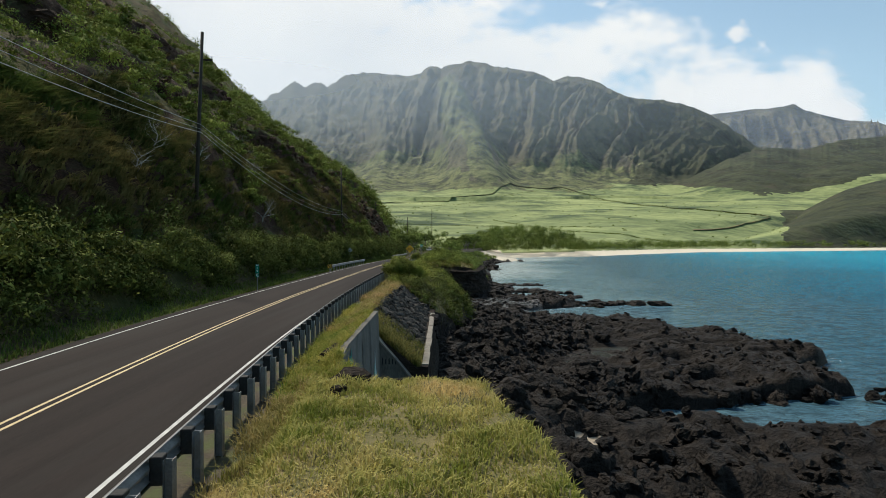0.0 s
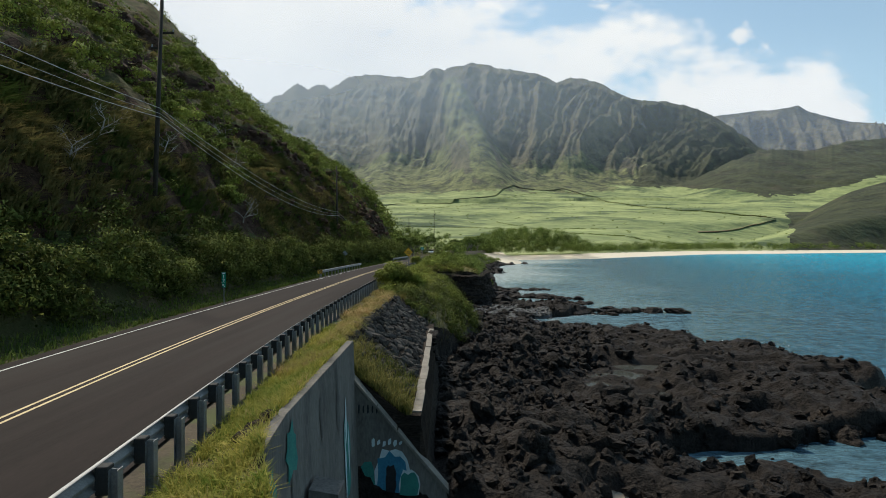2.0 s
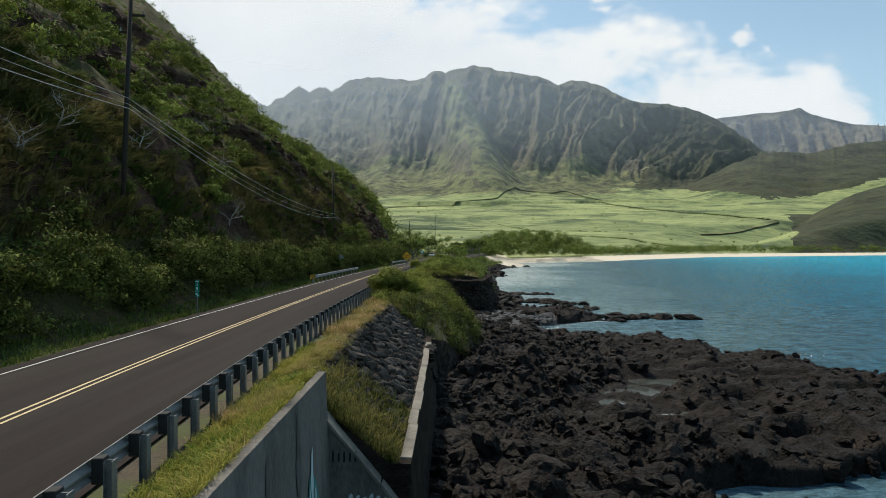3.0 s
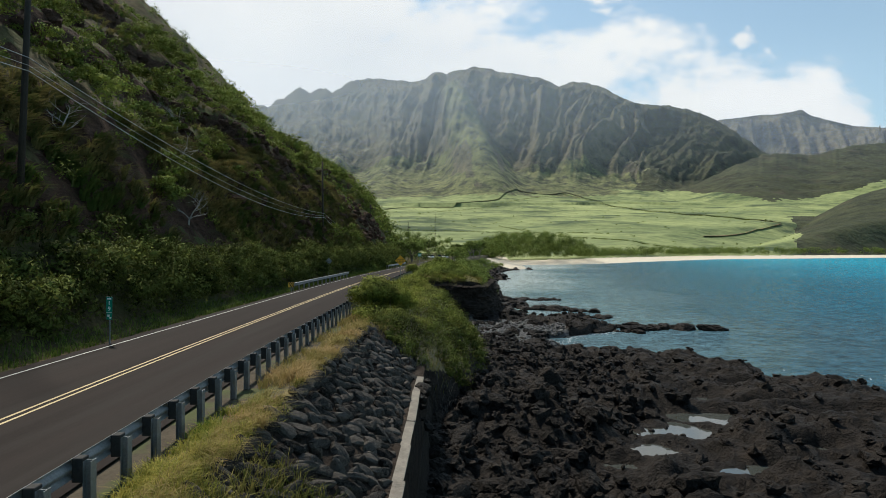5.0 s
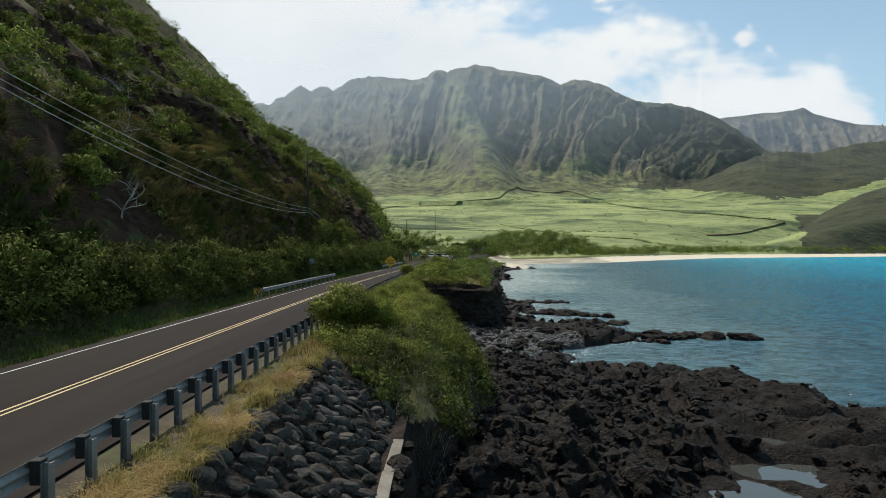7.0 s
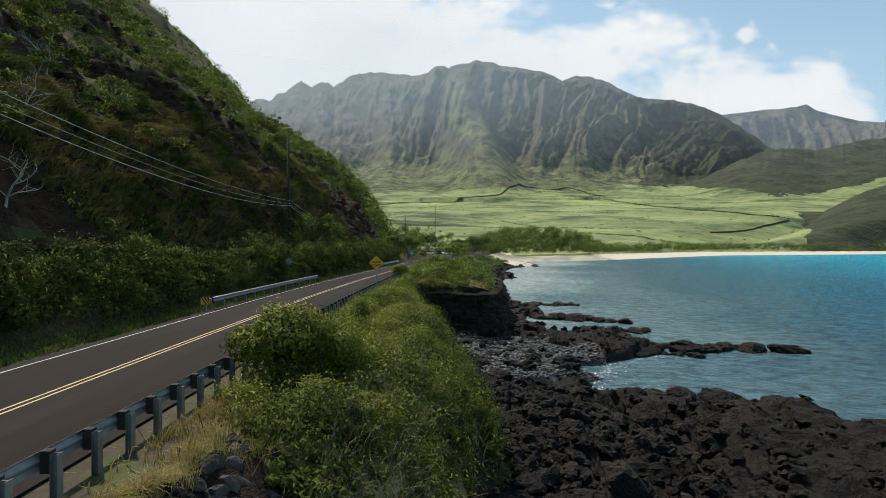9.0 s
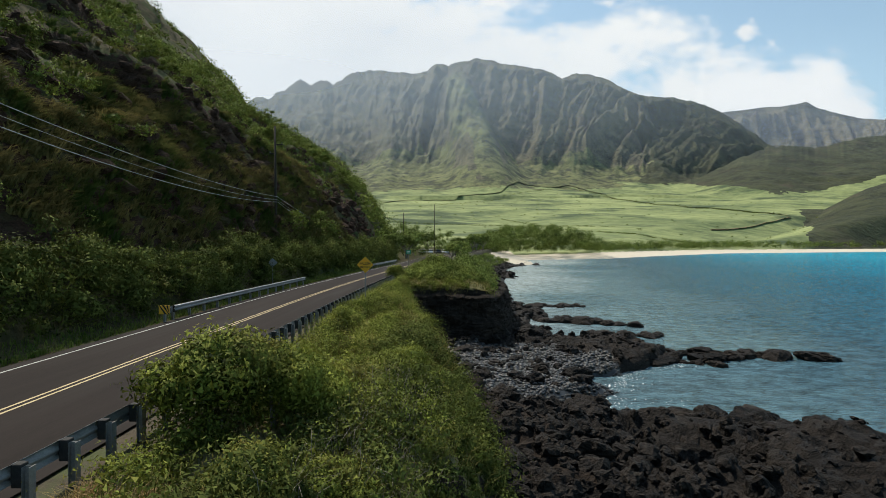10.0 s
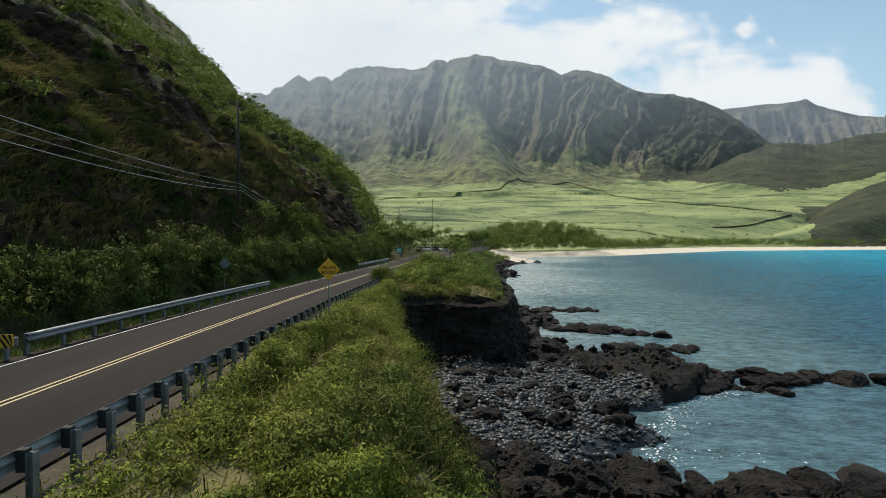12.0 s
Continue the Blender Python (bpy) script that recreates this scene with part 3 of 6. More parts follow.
def build_ground():
    gx = steps((-420, -160, 8), (-160, -60, 3), (-60, -34, 0.8), (-34, -14, 0.42), (-14, -4.5, 0.5), (-4.5, -1, 0.28), (-1, 14, 0.21), (14, 37, 0.33), (37, 60, 3))
    gy = steps((-60, 0, 3), (0, 14, 0.6), (14, 70, 0.24), (70, 112, 0.33), (112, 180, 1.0), (180, 620, 6))
    X, Y = np.meshgrid(gx, gy)
    Z = ground_height(X, Y)
    verts = np.stack([X, Y, Z], 2).reshape(-1, 3)
    faces = grid_faces(len(gx), len(gy))
    mid = verts[faces].mean(1)
    x, y, z = mid.T
    rise = verts[faces][:, :, 2].max(1) - verts[faces][:, :, 2].min(1)
    wide = np.ptp(verts[faces][:, :, 0], axis=1) + np.ptp(verts[faces][:, :, 1], axis=1)
    slope = rise / wide * 1.6
    c = road_x(y)
    slots = np.full(len(faces), 0)
    jitter = fractal(x * 0.7, y * 0.7, 71, 3)
    slots[x < c] = 3
    slots[(x < c - 8) & (x > -90) & (slope > 1.45 + 0.3 * jitter)] = 8
    right = x > c
    slots[right & (slope > 1.25 + 0.4 * jitter)] = 2
    slots[right & (z < -3.3 + 0.5 * jitter)] = 1
    slots[right & (y > 118) & (z < -1.6 + 0.5 * jitter)] = 1
    slots[right & (z >= -3.3 + 0.5 * jitter) & (slope > 1.5 + 0.4 * jitter) & (y > 70)] = 2
    slots[right & (y > 97) & (y < 125) & (z < -1.25)] = 2
    slots[right & (y > 58) & (y < 97) & (x > np.interp(y, CUT_Y, MID_X) + 0.25 + 0.3 * jitter)] = 2
    slots[right & (y > 25) & (y < 47.5) & (x > -3.95) & (x < -1.3)] = 2
    slots[right & (x < c + 5.6)] = 4
    slots[right & (z < -4.6)] = 1
    slots[right & (y > 320) & (z < -2)] = 5
    slots[right & (((x - 6.5) / 1.1) ** 2 + ((y - 28.2) / 0.55) ** 2 < 1 + 0.8 * jitter)] = 6
    slots[right & (cove(x, y) > 0.45) & (z < -5.3)] = 7
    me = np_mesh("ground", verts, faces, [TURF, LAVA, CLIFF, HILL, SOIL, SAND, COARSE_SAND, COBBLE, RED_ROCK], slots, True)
    me.polygons.foreach_set("use_smooth", slots != 2)
    ob = new("ground", me)
    tagged(ob, "steep scrub hillside, grassy bank and black lava shore", "ground", kind="structure")


build_ground()


def build_sea():
    gx = steps((-5, 60, 13), (60, 4200, 345))
    gy = steps((-2500, -60, 400), (-60, 260, 20), (260, 1500, 310))
    X, Y = np.meshgrid(gx, gy)
    verts = np.stack([X, Y, np.full(X.shape, SEA)], 2).reshape(-1, 3)
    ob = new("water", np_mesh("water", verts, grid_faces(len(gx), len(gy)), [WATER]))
    tagged(ob, "clear turquoise sea with small ripples in the bay", "sea", kind="structure")


build_sea()


# ---- valley and mountains ----
SKY_U = (-1.5, -0.9, -0.7, -0.5, -0.4, -0.337, -0.315, -0.296, -0.259, -0.24, -0.214, -0.203, -0.178, -0.141, -0.108, -0.069, -0.041, -0.024, 0.0, 0.046, 0.11, 0.166, 0.194, 0.213, 0.242, 0.264, 0.286, 0.31, 0.334, 0.403, 0.433, 0.471, 0.519, 0.546, 0.6, 0.68, 0.9, 1.2, 1.6)
SKY_V = (0.2, 0.2, 0.2, 0.2, 0.22, 0.254, 0.253, 0.262, 0.284, 0.275, 0.284, 0.277, 0.291, 0.303, 0.297, 0.294, 0.298, 0.309, 0.309, 0.32, 0.308, 0.301, 0.287, 0.293, 0.293, 0.286, 0.277, 0.264, 0.256, 0.251, 0.243, 0.226, 0.196, 0.176, 0.15, 0.12, 0.08, 0.06, 0.05)
# bearing and height of the shoulder hill's crest, and of the dark knoll's above the beach
SHOULDER_U = (0.3, 0.42, 0.5, 0.55, 0.6, 0.64, 0.68, 0.717, 0.737, 0.776, 0.9, 1.2)
SHOULDER_V = (0.085, 0.11, 0.15, 0.174, 0.172, 0.167, 0.181, 0.193, 0.186, 0.195, 0.21, 0.2)
KNOLL_U = (0.5, 0.57, 0.61, 0.66, 0.71, 0.78, 0.9, 1.2)
KNOLL_V = (0.0, 0.022, 0.042, 0.072, 0.096, 0.113, 0.13, 0.13)
TILT_R = (190, 420, 700, 1000, 1500, 2000)
TILT_V = (-0.02, -0.012, 0.004, 0.03, 0.066, 0.088)


def eased(u, us, vs, width=0.02):
    """Interpolation through the given points with its corners rounded."""
    return sum(np.interp(u + width * k, us, vs) * w for k, w in ((-2, 0.1), (-1, 0.22), (0, 0.36), (1, 0.22), (2, 0.1)))


def main_spur(u, up):
    """1 along the sunlit spur that runs down from the summit, 0 off it."""
    line = np.interp(up, (0, 0.25, 0.45, 0.75, 1.0), (0.10, 0.05, 0.022, 0.0, 0.035)) + 0.006 * fractal(up * 9, up * 0, 84, 3)
    return np.exp(-((u - line) / (0.018 + 0.03 * (1 - up))) ** 2)


def valley_height(U, R):
    """Height at bearing U (x over y) and distance R: meadow, scrub apron, fluted ridge, shoulder hill and knoll; and how far up the ridge it is."""
    X, Y = U * R, R
    crest = np.interp(U, SKY_U, SKY_V) + 0.005 * fractal(U * 70, U * 0, 81, 5, 0.65)
    crest_r = 3500 + 0 * R
    foot_r = 1900 + 60 * fractal(U * 7, U * 0 + 2, 83, 2)
    cliff_r = 2650 + 190 * fractal(U * 11, U * 0 + 5, 82, 4, 0.6)
    foot_v = np.interp(foot_r, TILT_R, TILT_V)
    apron_v = np.minimum(np.interp(U, (-0.4, -0.1, 0.1, 0.25, 0.4, 0.55), (0.135, 0.14, 0.138, 0.124, 0.115, 0.11)), crest - 0.03)
    low = np.clip((R - foot_r) / (cliff_r - foot_r), 0, 1)
    high = np.clip((R - cliff_r) / (crest_r - cliff_r), 0, 1)
    up = 0.3 * low + 0.7 * high
    floor = np.interp(R, TILT_R, TILT_V) * R + 17 * fractal(X * 0.003, Y * 0.003, 85, 4) * smooth_step(500, 1400, R)
    tilt = np.where(R < cliff_r, foot_v + (apron_v - foot_v) * low ** 1.25, apron_v + (crest - apron_v) * (0.25 * high + 0.75 * high ** 0.85))
    z = np.where(R < foot_r, floor, tilt * R)
    bend = U + (0.07 + 0.06 * smooth_step(-0.05, 0.2, U)) * (1 - up) + 0.05 * fractal(U * 6 + 3, up * 2.5, 87, 3, 0.45)
    flutes = 0.46 * ridged(bend * 7, up * 0.7, 89, 2, 0.5) + 0.36 * ridged(bend * 21 + 0.4 * fractal(U * 20, up * 4, 88, 3), up * 1.6, 93, 4, 0.55) + 0.12 * ridged(bend * 60, up * 5, 97, 4, 0.6) - 0.6
    window = smooth_step(0.16, 0.58, up) * (1 - smooth_step(0.82, 1.0, up)) * (1 - 0.6 * smooth_step(0.36, 0.5, U)) * (0.6 + 0.4 * smooth_step(-0.16, -0.02, U))
    z = z + flutes * 560 * window
    z = z + main_spur(U, up) * 210 * smooth_step(0.0, 0.3, up) * (1 - smooth_step(0.6, 0.85, up))
    z = np.minimum(z, crest * R * (0.9 + 0.1 * smooth_step(0.5, 1.0, up)))
    z = z + 26 * fractal(X * 0.012, Y * 0.012, 91, 5, 0.65) * smooth_step(0.1, 0.4, up) * (1 - smooth_step(0.85, 1, up))
    z = z + 16 * fractal(X * 0.007, Y * 0.007, 92, 4, 0.6) * smooth_step(0, 0.15, up) * (1 - smooth_step(0.4, 0.6, up))
    z = np.where(R > crest_r, crest * crest_r - 0.5 * (R - crest_r), z)
    inland = Y - shore_y(X)
    back = np.maximum(inland - 75, 0)
    z = np.minimum(z, -7.2 + 0.06 * np.clip(inland, -10, 75) + 0.045 * back + 0.00016 * back ** 2 + 0.0000012 * back ** 3)
    # shoulder hill, behind the meadow
    top = eased(U, SHOULDER_U, SHOULDER_V)
    rise = np.clip((R - 1250) / 1150, 0, 1)
    top = top + 0.003 * fractal(U * 70, U * 0, 72, 4, 0.6) * smooth_step(0.7, 1, rise)
    slope = top * 2400 * (0.35 * rise + 0.65 * rise ** 1.7) + (22 * fractal(X * 0.005, Y * 0.005, 73, 5, 0.6)) * np.sin(np.pi * np.clip(rise, 0, 1))
    slope = np.where(R > 2400, top * 2400 - 0.35 * (R - 2400), slope)
    slope = slope - 220 * (1 - smooth_step(0.26, 0.4, U)) - 120 * (1 - smooth_step(1290, 1600, R))
    z = np.maximum(z, np.where((U > 0.26) & (R > 1290), 0.5 * (z + slope + np.sqrt((z - slope) ** 2 + 35.0 ** 2)) - 9, -99))
    # knoll over the bay's end
    brow = eased(U, KNOLL_U, KNOLL_V, 0.025) * 1400
    near = np.where(R < 1400, brow * np.clip(inland / np.maximum(1400 - shore_y(X), 50), 0, 1) ** 0.75, brow - 0.4 * (R - 1400)) + 5 * fractal(X * 0.01, Y * 0.01, 74, 4) * (brow > 15)
    z = np.maximum(z, np.where((U > 0.5) & (inland > 60), (near + 7) * smooth_step(62, 130, inland) - 7.2 + 0.06 * np.clip(inland, 0, 75), -99))
    return z, up


def shore_y(x):
    """The waterline of the bay's far beach."""
    return np.interp(x, (-50, 20, 50, 110, 165, 300, 715, 1500, 3000), (190, 330, 395, 430, 500, 650, 860, 1150, 1600))


def build_valley():
    """Valley floor and ridge, laid out by bearing and distance."""
    u = np.concatenate([np.linspace(-0.75, -0.41, 40), np.linspace(-0.4, 0.85, 620), np.linspace(0.86, 1.15, 40)])
    r = np.concatenate([np.linspace(190, 900, 60), np.linspace(910, 1900, 90), np.linspace(1906, 3500, 230), np.linspace(3520, 3900, 12)])
    U, R = np.meshgrid(u, r)
    z, up = valley_height(U, R)
    verts = np.stack([U * R, R, z], 2).reshape(-1, 3)
    faces = grid_faces(len(u), len(r))
    x, y, h = verts[faces].mean(1).T
    mu, up = x / y, up[:-1, :-1].ravel()
    rag = fractal(x * 0.005, y * 0.005, 99, 5, 0.65)
    beyond = y - shore_y(x)
    keep = beyond > -6
    slots = np.where(up > np.maximum(0.07 + 0.16 * rag, 0.05), 3, 0)
    slots[up > 0.34 + 0.16 * rag - 0.25 * main_spur(mu, up)] = 1
    # the spur's sunlight is painted on with the lighter apron colour
    slots[(main_spur(mu, up) + 0.5 * rag > 0.62) & (up > 0.05 + 0.05 * rag) & (up > 0.02) & (up < 0.85)] = 3
    green_top = np.interp(mu, (0.3, 0.4, 0.5, 0.56, 0.62, 0.68, 0.74, 0.8, 1.0), (0.112, 0.106, 0.095, 0.088, 0.088, 0.1, 0.118, 0.13, 0.14)) + 0.014 * rag
    right = mu > 0.3 + 0.05 * rag
    # slot 4 lays the painted cloud shadow on right ridge, shoulder hill and knoll
    slots[(mu > 0.34 + 0.05 * rag) & (up > 0.1) & (h / y > green_top)] = 4
    slots[right & (y < 2400) & (h / y > green_top)] = 4
    slots[right & (y < 2400) & (h / y <= green_top)] = 0
    slots[(mu > 0.6 + 0.04 * rag) & (y < 1420) & (beyond > 50)] = 4
    slots[(beyond < 60) & (x > 15)] = 2
    ob = new("mountain", np_mesh("mountain", verts, faces[keep], [FIELD, MOUNTAIN, SAND, APRON, CLOUDED_SCRUB], slots[keep], True))
    tagged(ob, "fluted green mountain ridge above a grassy valley floor", "mountain", kind="structure")


build_valley()


def build_far_range():
    u = np.linspace(0.3, 1.4, 420)
    r = np.linspace(3900, 4700, 70)
    U, R = np.meshgrid(u, r)
    crest = np.interp(U, (0.3, 0.40, 0.471, 0.508, 0.563, 0.6, 0.617, 0.645, 0.704, 0.758, 0.785, 0.9, 1.4), (0.15, 0.2, 0.226, 0.232, 0.237, 0.242, 0.245, 0.232, 0.217, 0.214, 0.208, 0.2, 0.18)) + 0.002 * fractal(U * 60, U * 0, 77, 4, 0.6)
    up = (R - 3900) / 800
    z = crest * 4700 * (0.45 + 0.55 * up ** 1.3) + 620 * (ridged(U * 26 + 1.2 * up, up * 0.8, 95, 5) - 0.6) * np.sin(np.pi * up) + 40 * fractal(U * 60, R * 0.002, 96, 4, 0.6) * (1 - smooth_step(0.8, 1, up))
    ob = new("distant_mountain", np_mesh("distant_mountain", np.stack([U * R, R, z], 2).reshape(-1, 3), grid_faces(len(u), len(r)), [MOUNTAIN], None, True))
    tagged(ob, "distant fluted mountain range behind the near ridge", "mountain", kind="structure")


build_far_range()


# ---- road ----
def strip(name, o1, o2, z, y1, y2, mat, step=1.0, thick=0.0):
    """A band along the road between two offsets from its centre line."""
    ys = np.arange(y1, y2 + step, step)
    a = np.array([road_point(y, o1, z) for y in ys])
    b = np.array([road_point(y, o2, z) for y in ys])
    n = len(ys)
    verts = np.concatenate([a, b])
    i = np.arange(n - 1)
    faces = np.stack([i, i + n, i + n + 1, i + 1], 1)
    return np_mesh(name, verts, faces, [mat])


road = tagged(new("road", strip("road", -3.75, 3.75, 0.0, -110, 600, ASPHALT)), "two-lane dark grey asphalt coast road", "road", kind="structure")
for o, nm, mt in ((-3.2, "edge_line", WHITE_LINE), (3.15, "edge_line", WHITE_LINE), (-0.12, "centre_line", YELLOW_LINE), (0.12, "centre_line", YELLOW_LINE)):
    line = new(nm, strip(nm, o - 0.042, o + 0.042, 0.005, -110, 600, mt))
    line.parent = road


# ---- guardrails ----
def w_beam(path_points, name, parent, mat):
    """A W-section rail swept along points, with its back to the posts."""
    prof = [(-0.02, -0.155), (0.06, -0.11), (0.06, -0.07), (-0.01, -0.02), (-0.01, 0.02), (0.06, 0.07), (0.06, 0.11), (-0.02, 0.155)]
    verts, faces = [], []
    k = len(prof)
    for p, side in path_points:
        verts += [p + side * d + Vector((0, 0, h)) for d, h in prof]
    n = len(path_points)
    for i in range(n - 1):
        for j in range(k - 1):
            a = i * k + j
            faces.append((a, a + 1, a + k + 1, a + k))
    me = np_mesh(name, np.array(verts), np.array(faces), [mat], None, True)
    ob = new(name, me)
    ob.parent = parent
    so = ob.modifiers.new("thickness", "SOLIDIFY")
    so.thickness = 0.006
    return ob


def guardrail(label, offset, y1, y2, spacing, facing):
    """facing: +1 where the traffic passes on the smaller offset's side."""
    thing = tagged(new("guardrail"), label, "guardrail")
    ys = np.arange(y1, y2, spacing)
    pts = []
    for y in np.arange(y1 - 0.3, y2 + 0.3, 1.0):
        d = road_dir(y)
        side = Vector((-d.y, d.x, 0)) * facing
        pts.append((road_point(y, offset - 0.22 * facing, 0.6), side))
    w_beam(pts, "rail", thing, STEEL)
    bm = bmesh.new()
    box(bm, (0, 0, -0.35), (0.11, 0.008, 2.1))
    box(bm, (0.055, 0, -0.35), (0.008, 0.15, 2.1))
    box(bm, (-0.055, 0, -0.35), (0.008, 0.15, 2.1))
    post0 = part("post", bm, STEEL, thing)
    bm = bmesh.new()
    box(bm, (0, 0, 0.57), (0.16, 0.17, 0.36), bevel=0.01)
    block0 = part("blockout", bm, BLOCK, thing, "black blockout")
    for i, y in enumerate(ys):
        d = road_dir(float(y))
        turn = Matrix.Rotation(-math.atan2(d.x, d.y), 4, "Z")
        for src, off in ((post0, offset), (block0, offset - 0.135 * facing)):
            ob = src if i == 0 else src.copy()
            if i:
                scene.collection.objects.link(ob)
            ob.matrix_local = Matrix.Translation(road_point(float(y), off, 0.0)) @ turn
    return thing


guardrail("galvanised steel guardrail with black blockouts along the sea side", 4.4, 0.2, 122, 1.06, 1)
guardrail("galvanised steel guardrail at the foot of the hillside", -3.95, 70.6, 96, 1.9, -1)
guardrail("short galvanised steel guardrail at the far bend", -3.95, 128, 152, 1.9, -1)


# ---- utility poles ----
def utility_pole(x, y, base, top, lean):
    thing = tagged(new("utility_pole"), "tall dark wooden utility pole on the hillside", "utility pole", "poles along the road")
    thing.matrix_basis = pose(x, y, base, 0, lean, 0)
    h = top - base
    bm = bmesh.new()
    rod(bm, (0, 0, -3.0), (0, 0, h), 0.16, 0.11)
    part("mast", bm, POLE_WOOD, thing, smooth=True)
    for dz, l, off in ((-2.0, 0.9, 0.35), (-3.0, 0.7, -0.3)):
        bm = bmesh.new()
        box(bm, (off, 0.12, h + dz), (l, 0.1, 0.12), bevel=0.01)
        part("crossarm", bm, POLE_WOOD, thing)
        bm = bmesh.new()
        rod(bm, (off + math.copysign(l * 0.42, off), 0.12, h + dz + 0.05), (off + math.copysign(l * 0.42, off), 0.12, h + dz + 0.25), 0.05, 0.035)
        part("insulator", bm, STEEL, thing)
    return thing


POLES = ((-15.2, -18.0, 5.0, 19.5, 0.0), (-18.75, 43.4, 6.0, 19.1, 2.3), (-18.4, 103.0, 3.5, 16.9, -0.6), (-19.6, 163.0, 2.0, 15.2, 0.5), (-14.0, 223.0, 0.0, 13.7, 0.0), (-5.6, 283.0, -1.0, 20.5, 0.0))
for p in POLES:
    utility_pole(*p)


# ---- culvert walls ----
def prism(name, outline, depth, mat, parent=None, label=""):
    """An upright slab: outline of (point) corners, pushed along the vector depth."""
    bm = bmesh.new()
    a = [bm.verts.new(p) for p in outline]
    b = [bm.verts.new(Vector(p) + Vector(depth)) for p in outline]
    bm.faces.new(a)
    bm.faces.new(b[::-1])
    for i in range(len(a)):
        j = (i + 1) % len(a)
        bm.faces.new((a[i], b[i], b[j], a[j]))
    bmesh.ops.recalc_face_normals(bm, faces=bm.faces[:])
    return part(name, bm, mat, parent, label)


culvert = tagged(new("culvert_wall"), "grey concrete culvert wing wall with painted graffiti", "concrete wall")
prism("wing_wall", [(-2.9, 15.4, -5.6), (-3.12, 15.4, 0.1), (-3.12, 17.6, 0.42), (-3.07, 24.9, 0.54), (-2.85, 24.9, -5.6)], (-0.2, 0, 0), CONCRETE, culvert)
prism("headwall", [(-3.1, 24.9, -5.6), (-3.1, 24.9, -0.72), (-0.2, 24.9, -4.1), (0.1, 24.9, -5.6)], (0, 0.35, 0), CONCRETE, culvert)
prism("seawall", [(-0.8, 25.25, -5.4), (-0.98, 25.25, -1.9), (-1.45, 25.25, -1.9), (-1.45, 25.25, -5.4)], (0.0, 22.0, 0.0), CLIFF, culvert)


# ---- road sign ----
def diamond_sign():
    thing = tagged(new("warning_sign"), "yellow diamond sign warning of fallen rocks", "road sign")
    thing.location = (-4.75, 77.3, 0.0)
    SIGN_YELLOW = material("sign_yellow", (0.75, 0.36, 0.02), (0.85, 0.42, 0.03), 3.0, 0.45, 0.0)
    bm = bmesh.new()
    box(bm, (0, 0, 2.65), (0.76, 0.02, 0.76), Matrix.Rotation(radians(45), 4, "Y"), 0.008)
    part("panel", bm, SIGN_YELLOW, thing)
    bm = bmesh.new()
    rod(bm, (0, 0.04, -0.4), (0, 0.04, 3.0), 0.03)
    part("post", bm, STEEL, thing)


diamond_sign()


# ---- foliage and stone makers ----
RNG = np.random.default_rng(7)


def leaf_cloud(centres, radii, count, size, squash=0.8, rng=RNG):
    """Quads for leaves scattered over the outer part of rounded clumps; count a clump, size in metres (array or number)."""
    n = len(centres)
    c = np.repeat(centres, count, 0)
    r = np.repeat(radii, count)[:, None]
    sz = np.repeat(np.broadcast_to(np.asarray(size, float), (n,)), count)[:, None]
    d = rng.normal(size=(n * count, 3))
    d[:, 2] = d[:, 2] * 0.9 + 0.35
    d /= np.linalg.norm(d, axis=1)[:, None]
    lump = 0.72 + 0.5 * rng.random((n * count, 1)) * rng.random((n * count, 1)) + 0.18 * np.sin(d[:, :1] * 7 + c[:, :1]) * np.cos(d[:, 1:2] * 6 + c[:, 1:2] * 3)
    p = c + d * r * lump * np.array([1, 1, squash])
    nrm = d + rng.normal(size=d.shape) * 0.5
    nrm /= np.linalg.norm(nrm, axis=1)[:, None]
    t = np.cross(nrm, rng.normal(size=d.shape))
    t /= np.linalg.norm(t, axis=1)[:, None] + 1e-9
    b = np.cross(nrm, t)
    l = sz * (0.6 + 0.8 * rng.random((n * count, 1)))
    w = l * (0.36 + 0.2 * rng.random((n * count, 1)))
    leaves = np.stack([p - t * l * 0.4 + b * w * 0.6, p - t * l * 0.5 - b * w * 0.5, p + t * l * 0.6 - nrm * l * 0.15], 1)
    lie = d * np.array([1, 1, 1.25]) + rng.normal(size=d.shape) * 0.22
    lie /= np.linalg.norm(lie, axis=1)[:, None]
    return leaves.reshape(-1, 3), np.arange(n * count * 3).reshape(-1, 3), np.repeat(lie, 3, 0)


def leafy_lumps(centres, radii, fringe, leaf, squash=0.8, rng=RNG):
    """Shrub masses: a dense outer coat of leaves and a sparser inner one."""
    inner = max(int(fringe * 0.3), 4)
    return joined([leaf_cloud(centres, radii * 0.7, inner, np.asarray(leaf) * 1.5, squash, rng), leaf_cloud(centres, radii, fringe - inner, leaf, squash, rng)])


def joined(blocks):
    """Vertices, faces and, where the blocks have them, normals, end to end."""
    k, faces = 0, []
    for block in blocks:
        faces.append(block[1] + k)
        k += len(block[0])
    out = [np.concatenate([b[0] for b in blocks]), np.concatenate(faces)]
    if len(blocks[0]) == 3:
        out.append(np.concatenate([b[2] for b in blocks]))
    return tuple(out)


